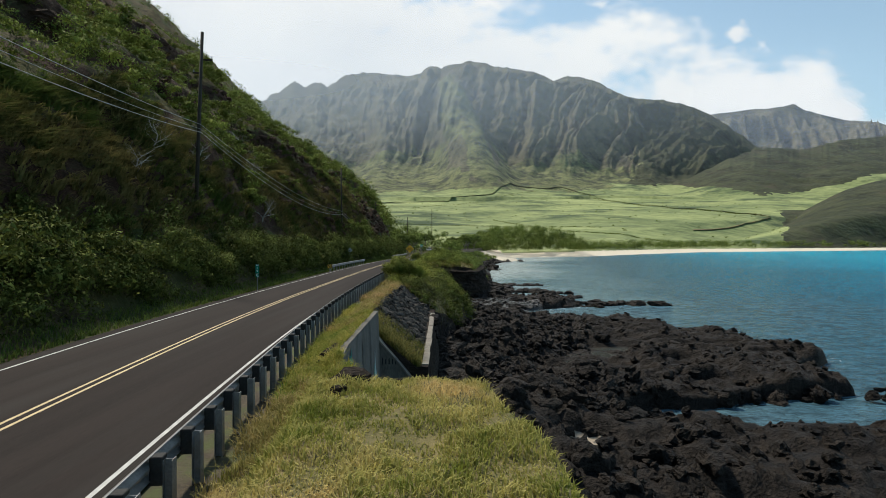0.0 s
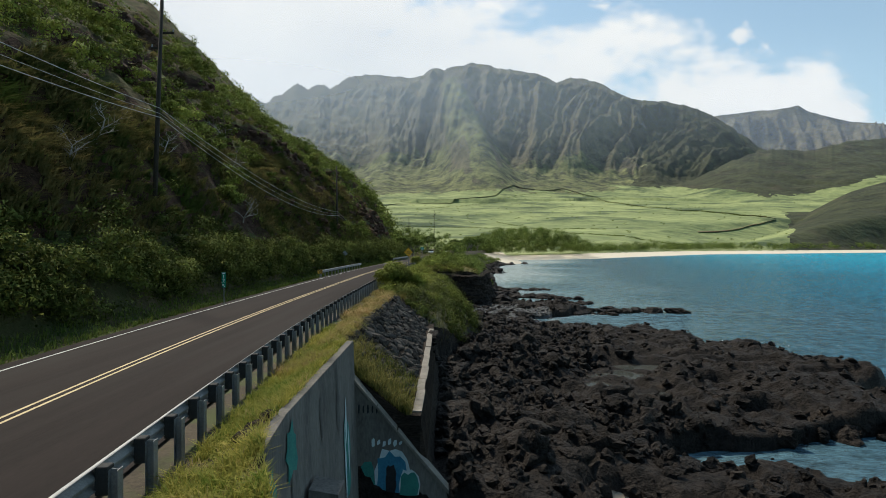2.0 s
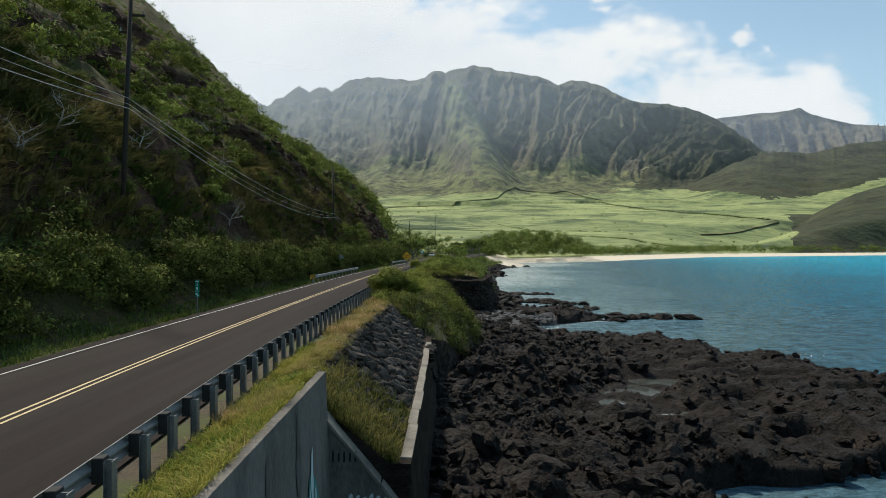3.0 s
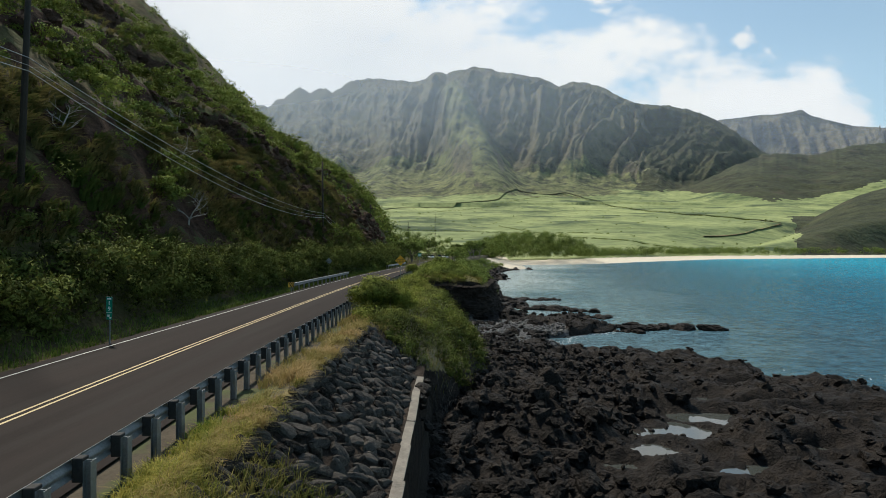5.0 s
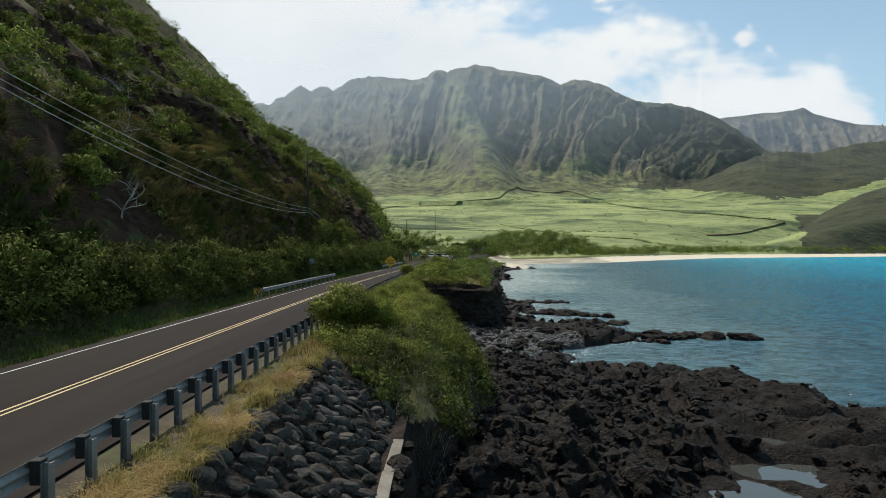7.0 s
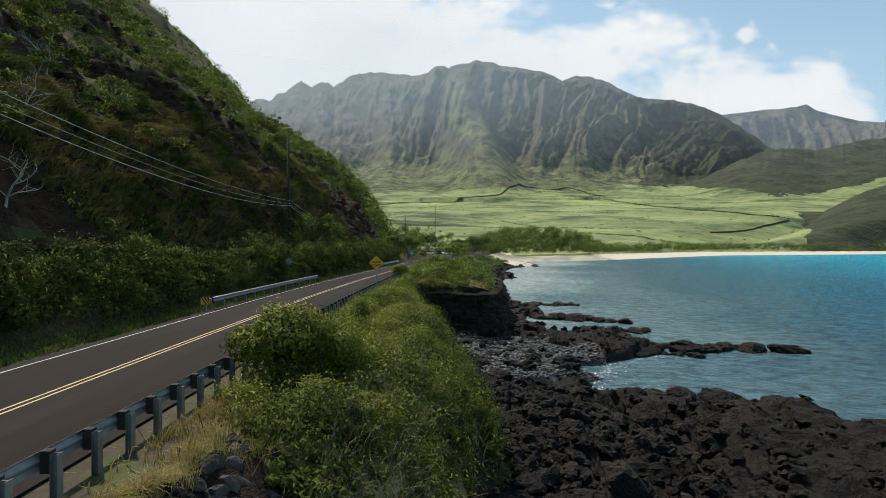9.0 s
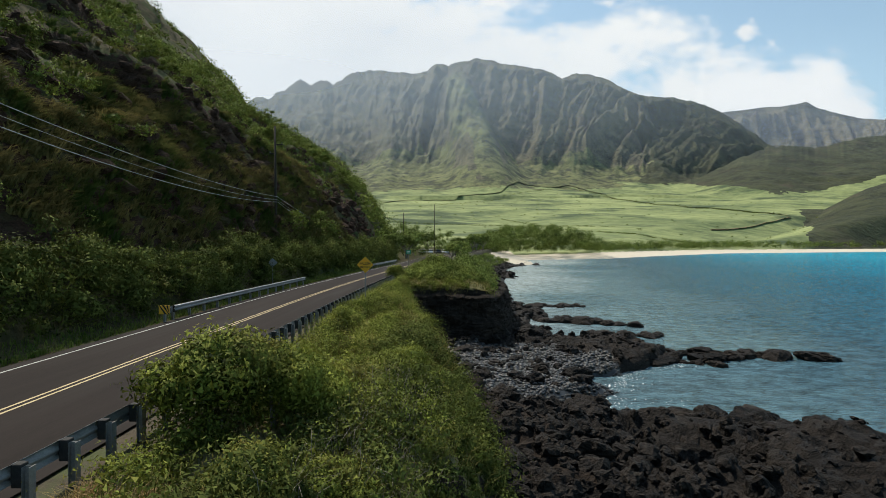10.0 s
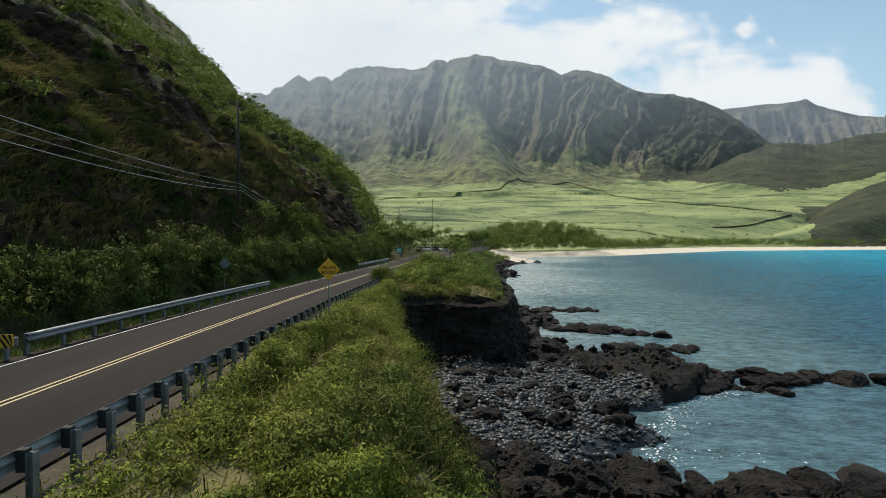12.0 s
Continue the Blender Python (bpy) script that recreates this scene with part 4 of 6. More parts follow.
def blades(x, y, z, length, width, lean, lean_dir=None, rng=RNG):
    """Grass blades as tapering, bent quads: two a blade."""
    n = len(x)
    a = rng.random(n) * 2 * np.pi if lean_dir is None else lean_dir + rng.normal(size=n) * 0.7
    d = np.stack([np.cos(a), np.sin(a), np.zeros(n)], 1)
    s = np.stack([-np.sin(a + rng.normal(size=n) * 0.8), np.cos(a), np.zeros(n)], 1)
    base = np.stack([x, y, z], 1)
    l = np.broadcast_to(length, (n,))[:, None] * (0.5 + rng.random((n, 1)))
    w = np.broadcast_to(width, (n,))[:, None]
    k = lean * (0.4 + rng.random((n, 1)))
    up = np.array([0, 0, 1.0])
    m = base + up * l * 0.6 + d * l * 0.3 * k
    t = base + up * l * (1.0 - 0.25 * k) + d * l * 0.95 * k
    pts = np.stack([base - s * w, base + s * w, m + s * w * 0.75, m - s * w * 0.75, t + s * w * 0.12, t - s * w * 0.12], 1)
    i = np.arange(n)[:, None] * 6
    f = np.concatenate([i + np.array([0, 1, 2, 3]), i + np.array([3, 2, 4, 5])])
    return pts.reshape(-1, 3), f


def ico(level):
    bm = bmesh.new()
    bmesh.ops.create_icosphere(bm, subdivisions=level, radius=1.0)
    v = np.array([p.co[:] for p in bm.verts])
    f = np.array([[q.index for q in p.verts] for p in bm.faces])
    bm.free()
    return v, f


def rough_stone(level, seed, jag=0.35):
    """A faceted stone about 2 across."""
    v, f = ico(level)
    rng = np.random.default_rng(seed)
    off = rng.random(3) * 50
    r = np.array([noise.fractal(Vector(p * 0.9 + off), 1.0, 2.0, 4) for p in v])
    r2 = np.array([noise.fractal(Vector(p * 2.6 + off), 1.0, 2.0, 3) for p in v])
    v = v * (1 + jag * r[:, None] + jag * 0.45 * r2[:, None])
    if level > 3:
        r3 = np.array([noise.ridged_multi_fractal(Vector(p * 3.0 + off), 1.0, 2.1, 4, 1.0, 2.0) for p in v])
        v = v * (1 + 0.12 * (r3[:, None] - 1.2))
    for _ in range(4):
        d = rng.normal(size=3)
        d /= np.linalg.norm(d)
        over = np.maximum(v @ d - 0.72, 0)
        v = v - over[:, None] * d * 0.8
    return v, f


def split_stone(seed):
    """An angular quarried stone about 2 across, with flat broken faces."""
    v, f = ico(2)
    rng = np.random.default_rng(seed)
    for _ in range(11):
        d = rng.normal(size=3)
        d /= np.linalg.norm(d)
        v = v - np.maximum(v @ d - (0.45 + 0.25 * rng.random()), 0)[:, None] * d
    return v * 1.25 + 0.03 * rng.normal(size=v.shape), f


def scatter_stones(kinds, pos, size, flat=0.65, rng=RNG, align=None):
    """Stones of the given shapes at pos with the given half sizes, turned at random."""
    blocks = []
    pick = rng.integers(0, len(kinds), len(pos))
    for k, (v, f) in enumerate(kinds):
        idx = np.where(pick == k)[0]
        if not len(idx):
            continue
        a = rng.random(len(idx)) * 2 * np.pi
        tilt = rng.normal(size=len(idx)) * 0.35
        sc = np.stack([0.8 + 0.6 * rng.random(len(idx)), 0.7 + 0.5 * rng.random(len(idx)), flat * (0.75 + 0.5 * rng.random(len(idx)))], 1) * size[idx][:, None]
        p = v[None] * sc[:, None]
        ct, st = np.cos(tilt)[:, None], np.sin(tilt)[:, None]
        x, y, z = p[..., 0], p[..., 1] * ct - p[..., 2] * st, p[..., 1] * st + p[..., 2] * ct
        ca, sa = np.cos(a)[:, None], np.sin(a)[:, None]
        p = np.stack([x * ca - y * sa, x * sa + y * ca, z], 2) + pos[idx][:, None]
        blocks.append((p.reshape(-1, 3), (f[None] + (np.arange(len(idx)) * len(v))[:, None, None]).reshape(-1, 3)))
    return joined(blocks)


def stuff(name, mesh_data, mats, label, category, smooth=False, slots=None):
    ob = new(name, np_mesh(name, mesh_data[0], mesh_data[1], mats, slots, smooth, mesh_data[2] if len(mesh_data) == 3 else None))
    return tagged(ob, label, category, kind="stuff")


# ---- hillside scrub ----
def hill_spots(n, v1, v2, y1, y2, rng=RNG):
    y = y1 + (y2 - y1) * rng.random(n)
    v = v1 + (v2 - v1) * rng.random(n)
    x = road_x(np.minimum(y, 150)) - 4.6 - v
    return x, y, ground_height(x, y)


def tussocks(x, y, z, reach, count, width, rng=RNG):
    """Drooping grass tufts: count blades a tuft, falling away downhill (towards +x)."""
    n = len(x)
    bx, by = (np.repeat(p, count) + 0.16 * np.repeat(reach, count) * rng.normal(size=n * count) for p in (x, y))
    return blades(bx, by, np.repeat(z, count) - 0.05, np.repeat(reach, count), width, 1.15, 0.0, rng)


def uphill(x, y):
    return road_x(np.minimum(y, 150)) - 4.6 - x


def steepness(x, y):
    """Rise over run of the hillside."""
    return np.hypot(ground_height(x + 0.4, y) - ground_height(x - 0.4, y), ground_height(x, y + 0.4) - ground_height(x, y - 0.4)) / 0.8


def build_hill_scrub():
    x, y, z = hill_spots(2400, 0.75, 3.4, 8, 172)
    lobes = 0.5 + 0.5 * fractal(x * 0.3, y * 0.22, 104, 2)
    r = 0.45 + (0.35 + 0.7 * lobes) * RNG.random(len(x))
    near = leafy_lumps(np.stack([x, y, (np.maximum(z, 2.3) + 0.3 + 2.0 * lobes) * (0.1 + 0.9 * RNG.random(len(x)) ** 0.6) * smooth_step(0.2, 1.5, uphill(x, y))], 1), r, 150, 0.14)
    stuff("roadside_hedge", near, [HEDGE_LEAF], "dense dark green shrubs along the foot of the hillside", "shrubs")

    def wooded(n, floor, v1=4.0, v2=62):
        x, y, z = hill_spots(n, v1, v2, 8, 190)
        up = uphill(x, y)
        dry = smooth_step(2.8, 3.5, up) * (1 - smooth_step(6.2, 8.5, up)) * (1 - smooth_step(60, 85, y))
        face = smooth_step(72, 92, y) * (1 - smooth_step(150, 165, y)) * smooth_step(4, 5, up) * (1 - smooth_step(11, 16, up))
        bare = 0.75 * dry + 0.75 * face + 0.55 * smooth_step(30, 46, up)
        cover = fractal(x * 0.07, y * 0.07 + z * 0.05, 101, 4) - bare * 0.75 - 0.3 * smooth_step(1.7, 2.3, steepness(x, y))
        k = (cover > floor) & (z > 0.8)
        return x[k], y[k], z[k]

    # small trees: a spread of lobes over each spot, lit on top and open below
    x, y, z = wooded(900, -0.08)
    r = 1.3 + 1.3 * RNG.random(len(x))
    c, cr = [], []
    for k in range(6):
        a = RNG.random(len(x)) * 2 * np.pi
        d = r * (0.25 + 0.75 * RNG.random(len(x)))
        c.append(np.stack([x + d * np.cos(a), y + d * np.sin(a), z + r * (0.7 + 0.75 * RNG.random(len(x))) - 0.25 * d], 1))
        cr.append(r * (0.3 + 0.28 * RNG.random(len(x))))
    trees = leafy_lumps(np.concatenate(c), np.concatenate(cr), 130, 0.19, 0.55)
    x, y, z = wooded(2300, -0.1)
    r = 0.4 + 0.8 * RNG.random(len(x)) ** 1.5
    bushes = leafy_lumps(np.stack([x, y, z + r * 0.4], 1), r, 130, 0.13, 0.7)
    x, y, z = hill_spots(1500, 4.5, 60, 8, 190)
    r = 0.25 + 0.35 * RNG.random(len(x)) ** 2
    mid = joined([trees, bushes, leafy_lumps(np.stack([x, y, z + r * 0.25], 1), r, 50, 0.11)])
    x, y, z = hill_spots(4200, 46, 250, 20, 430)
    cover = fractal(x * 0.03, y * 0.03 + z * 0.02, 103, 4)
    keep = (cover > 0.06) & (z > 3)
    x, y, z = x[keep], y[keep], z[keep]
    r = 0.8 + 2.4 * RNG.random(len(x)) ** 2
    high = leafy_lumps(np.stack([x, y, z + r * 0.2], 1), r, 48, 0.3 + 0.13 * r)
    x, y, z = hill_spots(1300, 0.5, 34, 105, 176)
    up = uphill(x, y)
    k = fractal(x * 0.1, y * 0.1, 107, 3) + 0.4 * (RNG.random(len(x)) - 0.3) > 0.6 * smooth_step(3.5, 5, up) * (1 - smooth_step(11, 15, up)) - 0.1 * smooth_step(13, 17, up)
    x, y, z = x[k], y[k], z[k]
    r = 0.4 + 1.9 * RNG.random(len(x)) ** 2.5
    spur = leafy_lumps(np.stack([x, y, z + r * 0.3], 1), r, 170, 0.11 + 0.07 * r, 0.65)
    x, y, z = hill_spots(1500, 0.5, 75, 165, 345)
    k = z > 1.5
    x, y, z = x[k], y[k], z[k]
    r = 0.9 + 3.0 * RNG.random(len(x)) ** 2
    crest = leafy_lumps(np.stack([x, y, z + r * 0.35], 1), r, 66, 0.26 + 0.1 * r)
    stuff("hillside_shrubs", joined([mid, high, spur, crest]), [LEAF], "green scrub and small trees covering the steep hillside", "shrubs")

    # grass: tufts hanging over the cut bank and in the open ground between the trees
    x, y, z = (np.concatenate(p) for p in zip(hill_spots(8500, 3.2, 13, 8, 135), hill_spots(6200, 10, 56, 8, 180)))
    cover = fractal(x * 0.07, y * 0.07 + z * 0.05, 101, 4)
    up = uphill(x, y)
    keep = (cover < 0.08 + 0.4 * (up < 9)) & (z > 1) & (steepness(x, y) < 4.2 + 0.9 * RNG.random(len(x)))
    x, y, z = x[keep], y[keep], z[keep]
    stuff("hillside_grass", tussocks(x, y, z, 0.4 + 0.45 * RNG.random(len(x)), 26, 0.045), [DRY_GRASS], "tufts of dry brown grass on the rocky hillside", "grass")

    # rock breaking through on the ledges and on the bare face of the spur
    kinds = [rough_stone(2, 430 + i, 0.55) for i in range(6)]
    x, y, z = (np.concatenate(p) for p in zip(hill_spots(9000, 8, 60, 10, 185), hill_spots(2600, 4, 24, 74, 160)))
    steep = steepness(x, y)
    k = (steep > np.where(np.arange(len(x)) < 9000, 1.7, 0.9) + 0.6 * RNG.random(len(x))) & (z > 2)
    x, y, z = x[k], y[k], z[k]
    size = 0.25 + 0.75 * RNG.random(len(x)) ** 2.2
    stuff("hillside_rocks", scatter_stones(kinds, np.stack([x, y, z - size * 0.15], 1), size, 0.8), [RED_ROCK], "weathered red-brown rock outcrops on the steep hillside", "rocks")


# darker than the hillside leaves: shade within and below the shrubs is painted in
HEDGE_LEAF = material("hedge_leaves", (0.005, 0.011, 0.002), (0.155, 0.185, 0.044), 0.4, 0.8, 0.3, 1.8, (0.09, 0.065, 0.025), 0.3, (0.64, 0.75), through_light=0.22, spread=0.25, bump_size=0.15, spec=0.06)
DRY_GRASS = material("dry_grass", (0.06, 0.065, 0.021), (0.26, 0.21, 0.085), 0.5, 0.85, 0.0, 3.0, (0.06, 0.09, 0.022), 0.2, (0.45, 0.58), through_light=0.3, spread=0.6, spec=0.06)
build_hill_scrub()


# ---- shrubs on the bank ----
WOOD = material("grey_twig_bark", (0.10, 0.085, 0.07), (0.24, 0.21, 0.18), 5.0, 0.9, 0.2)
# the near-black end stands for shade inside the shrubs
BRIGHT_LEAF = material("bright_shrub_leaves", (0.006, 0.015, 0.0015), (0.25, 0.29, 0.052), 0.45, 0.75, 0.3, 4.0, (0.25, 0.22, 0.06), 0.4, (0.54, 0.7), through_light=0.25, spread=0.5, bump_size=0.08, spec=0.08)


def bank_shrub(seed):
    """A rounded leafy shrub, about 1 in radius, standing at its base."""
    rng = np.random.default_rng(seed)
    thing = tagged(new("shrub"), "leafy green shrub on the grassy bank beside the guardrail", "shrub", "shrubs on the bank")
    k = 16
    d = rng.normal(size=(k, 3))
    d[:, 2] = np.abs(d[:, 2]) * 0.8
    d /= np.linalg.norm(d, axis=1)[:, None]
    c = d * (0.35 + 0.35 * rng.random((k, 1))) + np.array([0, 0, 0.45])
    v, f, nn = leafy_lumps(c, 0.28 + 0.22 * rng.random(k), 640, 0.055, 0.85, rng)
    crown = new("crown", np_mesh("crown", v, f, [BRIGHT_LEAF], None, True, nn))
    crown.parent = thing
    for i in range(5):
        bm = bmesh.new()
        tip = Vector(c[i]) * 1.15
        rod(bm, (0.05 * i - 0.1, 0.0, -0.3), tip * 0.5 + Vector((0, 0, 0.1)), 0.022, 0.014, 5)
        rod(bm, tip * 0.5 + Vector((0, 0, 0.1)), tip, 0.014, 0.005, 5)
        part("stem", bm, WOOD, thing)
    return thing


SHRUBS = ((-4.5, 52.8, 1.85, 2.3), (-3.9, 56.2, 1.3, 0.8), (-2.9, 54.6, 1.6, 1.0), (-2.7, 59.2, 1.3, 0.3), (-4.1, 64.0, 1.1, 0.3), (-2.0, 57.4, 1.4, 0.5), (-2.5, 62.0, 1.4, 0.6),
          (-0.9, 60.4, 1.3, 0.4), (-4.3, 67.6, 1.2, 0.9), (-2.6, 66.4, 1.4, 0.6), (-1.0, 65.0, 1.3, 0.0), (-4.5, 69.5, 1.2, 0.9), (-2.8, 70.4, 1.3, 0.4), (-4.6, 73.0, 1.1, 0.8), (-3.2, 74.5, 1.2, 0.3),
          (-4.7, 77.0, 1.0, 0.6), (-4.6, 81.5, 1.0, 0.6), (-3.8, 79.5, 1.1, 0.2), (-4.5, 85.5, 1.0, 0.5), (-4.2, 90.0, 1.1, 0.6), (-1.6, 51.2, 1.3, -0.2), (-3.0, 50.6, 1.2, 0.5), (-0.2, 54.5, 1.2, -0.7), (0.3, 58.0, 1.2, -0.9),
          (-4.0, 95.0, 1.2, 1.0), (-5.0, 100.5, 1.4, 1.6), (-3.4, 53.7, 1.5, 1.6), (-5.0, 54.4, 1.2, 1.5))
templates = []
for i in range(3):
    ob = bank_shrub(300 + i)
    templates.append(ob)
for i, (x, y, r, top) in enumerate(SHRUBS):
    m = Matrix.Translation((x, y, top - r * 1.15)) @ Matrix.Rotation(i * 2.1, 4, "Z") @ Matrix.Diagonal((r, r, r, 1))
    if i < 3:
        templates[i].matrix_basis = m
    else:
        c = copy_thing(templates[i % 3], Matrix())
        c.matrix_basis = m


def build_bank_scrub():
    n = 1700
    y = 48.5 + 52 * RNG.random(n)
    f = RNG.random(n)
    mx = np.interp(y, CUT_Y, MID_X)
    lx = np.interp(y, CUT_Y, LEDGE_X) + smooth_step(57, 63, y) * (mx - np.interp(y, CUT_Y, LEDGE_X))
    x = road_x(y) + 5.2 + f * (lx - road_x(y) - 5.2)
    cover = fractal(x * 0.35, y * 0.25, 111, 3)
    keep = (cover > -0.34 + 0.35 * smooth_step(0.45, 0.8, f))
    x, y = x[keep], y[keep]
    r = 0.2 + 0.95 * RNG.random(len(x)) ** 2.5
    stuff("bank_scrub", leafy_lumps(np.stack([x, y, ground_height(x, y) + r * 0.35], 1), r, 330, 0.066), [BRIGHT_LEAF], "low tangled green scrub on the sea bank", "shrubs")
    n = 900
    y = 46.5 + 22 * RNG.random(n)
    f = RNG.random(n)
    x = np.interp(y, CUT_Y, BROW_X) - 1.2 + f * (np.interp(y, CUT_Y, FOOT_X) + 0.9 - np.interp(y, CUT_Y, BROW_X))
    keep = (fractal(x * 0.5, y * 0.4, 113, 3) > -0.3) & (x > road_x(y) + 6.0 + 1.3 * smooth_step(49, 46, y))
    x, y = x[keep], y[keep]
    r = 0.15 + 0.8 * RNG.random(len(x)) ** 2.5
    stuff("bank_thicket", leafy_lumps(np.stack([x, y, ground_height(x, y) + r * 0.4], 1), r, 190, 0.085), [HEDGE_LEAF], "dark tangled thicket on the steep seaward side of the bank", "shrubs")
    # headland crown
    n = 420
    x, y = -4.5 + 9.5 * RNG.random(n), 99.5 + 18 * RNG.random(n)
    keep = ((x - 0.2) / 4.8) ** 2 + ((y - 109) / 8) ** 2 < 1.0
    x, y = x[keep], y[keep]
    r = 0.4 + 0.7 * RNG.random(len(x))
    hump = 1.7 * np.exp(-((x + 1.0) / 3.2) ** 2 - ((y - 110) / 5) ** 2)
    stuff("headland_scrub", leafy_lumps(np.stack([x, y, ground_height(x, y) + hump], 1), r, 230, 0.13), [LEAF], "rounded scrub on top of the rocky headland", "shrubs")


build_bank_scrub()


# ---- grass ----
def build_grass():
    def sow(n, x1, x2, y1, y2, seed, bare=-0.35):
        x, y = x1 + (x2 - x1) * RNG.random(n), y1 + (y2 - y1) * RNG.random(n)
        brow, c = np.interp(y, CUT_Y, MID_X), road_x(y)
        clump = fractal(x * 1.6, y * 1.6, seed, 3)
        edge = np.where((y > 16.6) & (y < 25), -3.16, np.where((y >= 25) & (y < 46.5), -3.75 + 0.25 * fractal(y * 0.8, y * 0, 129, 3), np.where(y < 46.5, brow + 0.3, brow + 0.3 + (np.interp(y, CUT_Y, LEDGE_X) - brow) * (1 - smooth_step(55, 61, y)))))
        keep = (x > c + 4.6) & (x < edge) & (clump > bare + 0.3 * RNG.random(n))
        return x[keep], y[keep], clump[keep]

    x, y, cl = sow(56000, -3.6, 2.6, 4.5, 17.2, 121, -0.62)
    knoll = blades(x, y, ground_height(x, y), 0.06 + 0.15 * np.clip(cl + 0.25, 0, 1), 0.010, 0.8)
    stuff("knoll_grass", knoll, [GRASS], "yellow-green tufted grass on the knoll beside the road", "grass")
    x, y, cl = sow(56000, -5.2, -3.1, 13, 32, 127)
    stuff("wall_top_grass", blades(x, y, ground_height(x, y), 0.2 + 0.14 * np.clip(cl, 0, 1), 0.008, 0.8), [GREEN_GRASS], "green and yellow grass above the culvert wall", "grass")
    x = -3.6 + 2.3 * RNG.random(3600)
    y = 25.3 + 4.5 * RNG.random(3600) ** 1.5
    stuff("slope_weeds", blades(x, y, ground_height(x, y) + 0.05, 0.34, 0.012, 0.8), [BANK_GRASS], "green and brown weeds on the slope behind the headwall", "weeds")
    x = -3.75 + 1.7 * RNG.random(5200)
    y = 14.2 + 2.3 * RNG.random(5200)
    k = fractal(x * 1.5, y * 1.5, 133, 3) > -0.1
    stuff("tall_grass", blades(x[k], y[k], ground_height(x[k], y[k]), 0.26, 0.009, 0.9), [GREEN_GRASS], "tall green grass over the end of the culvert wall", "grass")
    x = -2.2 + 2.6 * RNG.random(700)
    y = 46 + 11 * RNG.random(700)
    stuff("dead_stems", blades(x, y, ground_height(x, y) + 0.1, 0.8, 0.006, 0.9), [WOOD], "thin grey dead stems among the bank shrubs", "dead stems")
    x, y, cl = sow(64000, -5.4, -3.0, 6, 50, 123, 0.02)
    stuff("verge_grass", blades(x, y, ground_height(x, y), 0.22 + 0.22 * np.clip(cl, 0, 1), 0.007, 0.85), [RAIL_GRASS], "dry golden grass along the guardrail", "grass")
    x = -4.75 + 0.9 * RNG.random(80) ** 1.5
    y = 26 + 21 * RNG.random(80)
    stuff("grass_tussocks", tussocks(x, y, ground_height(x, y), 0.25 + 0.3 * RNG.random(80), 90, 0.006), [RAIL_GRASS], "golden seeding grass tussocks hanging over the stone slope", "grass")
    x, y, cl = sow(60000, -5.4, 2.8, 44, 99, 125)
    across = (x - road_x(y) - 5) / (np.interp(y, CUT_Y, LEDGE_X) - road_x(y) - 5)
    k = RNG.random(len(x)) < (0.45 + 0.55 * smooth_step(0.5, 0.72, across + 0.3 * cl)) * (0.25 + 0.75 * smooth_step(58, 68, y))
    x, y = x[k], y[k]
    stuff("bank_grass", blades(x, y, ground_height(x, y), 0.5, 0.014, 0.9), [BANK_GRASS], "long green and yellow grass on the sea bank", "grass")
    x = -5 + 11.5 * RNG.random(7000)
    y = 97.4 + 20 * RNG.random(7000)
    z = ground_height(x, y)
    k = (z > -1.4) & (x > road_x(y) + 5.2)
    stuff("headland_grass", blades(x[k], y[k], z[k], 0.3, 0.025, 0.8), [BANK_GRASS], "grass on the headland's flat top", "grass")


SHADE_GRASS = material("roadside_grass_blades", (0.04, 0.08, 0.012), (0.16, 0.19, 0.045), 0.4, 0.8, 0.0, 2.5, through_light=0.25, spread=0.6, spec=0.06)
RAIL_GRASS = material("golden_grass_blades", (0.13, 0.14, 0.03), (0.36, 0.28, 0.11), 0.6, 0.8, 0.0, 2.0, (0.42, 0.29, 0.14), 0.5, (0.48, 0.64), through_light=0.35, spread=0.6, spec=0.1)
BANK_GRASS = material("bank_grass_blades", (0.035, 0.055, 0.009), (0.235, 0.2, 0.062), 0.35, 0.8, 0.0, 2.5, (0.27, 0.215, 0.08), 0.3, (0.55, 0.68), through_light=0.3, spread=0.7, spec=0.1)
GREEN_GRASS = material("green_grass_blades", (0.07, 0.14, 0.012), (0.42, 0.36, 0.09), 0.35, 0.8, 0.0, 2.5, through_light=0.4, spread=0.7, spec=0.1)
build_grass()


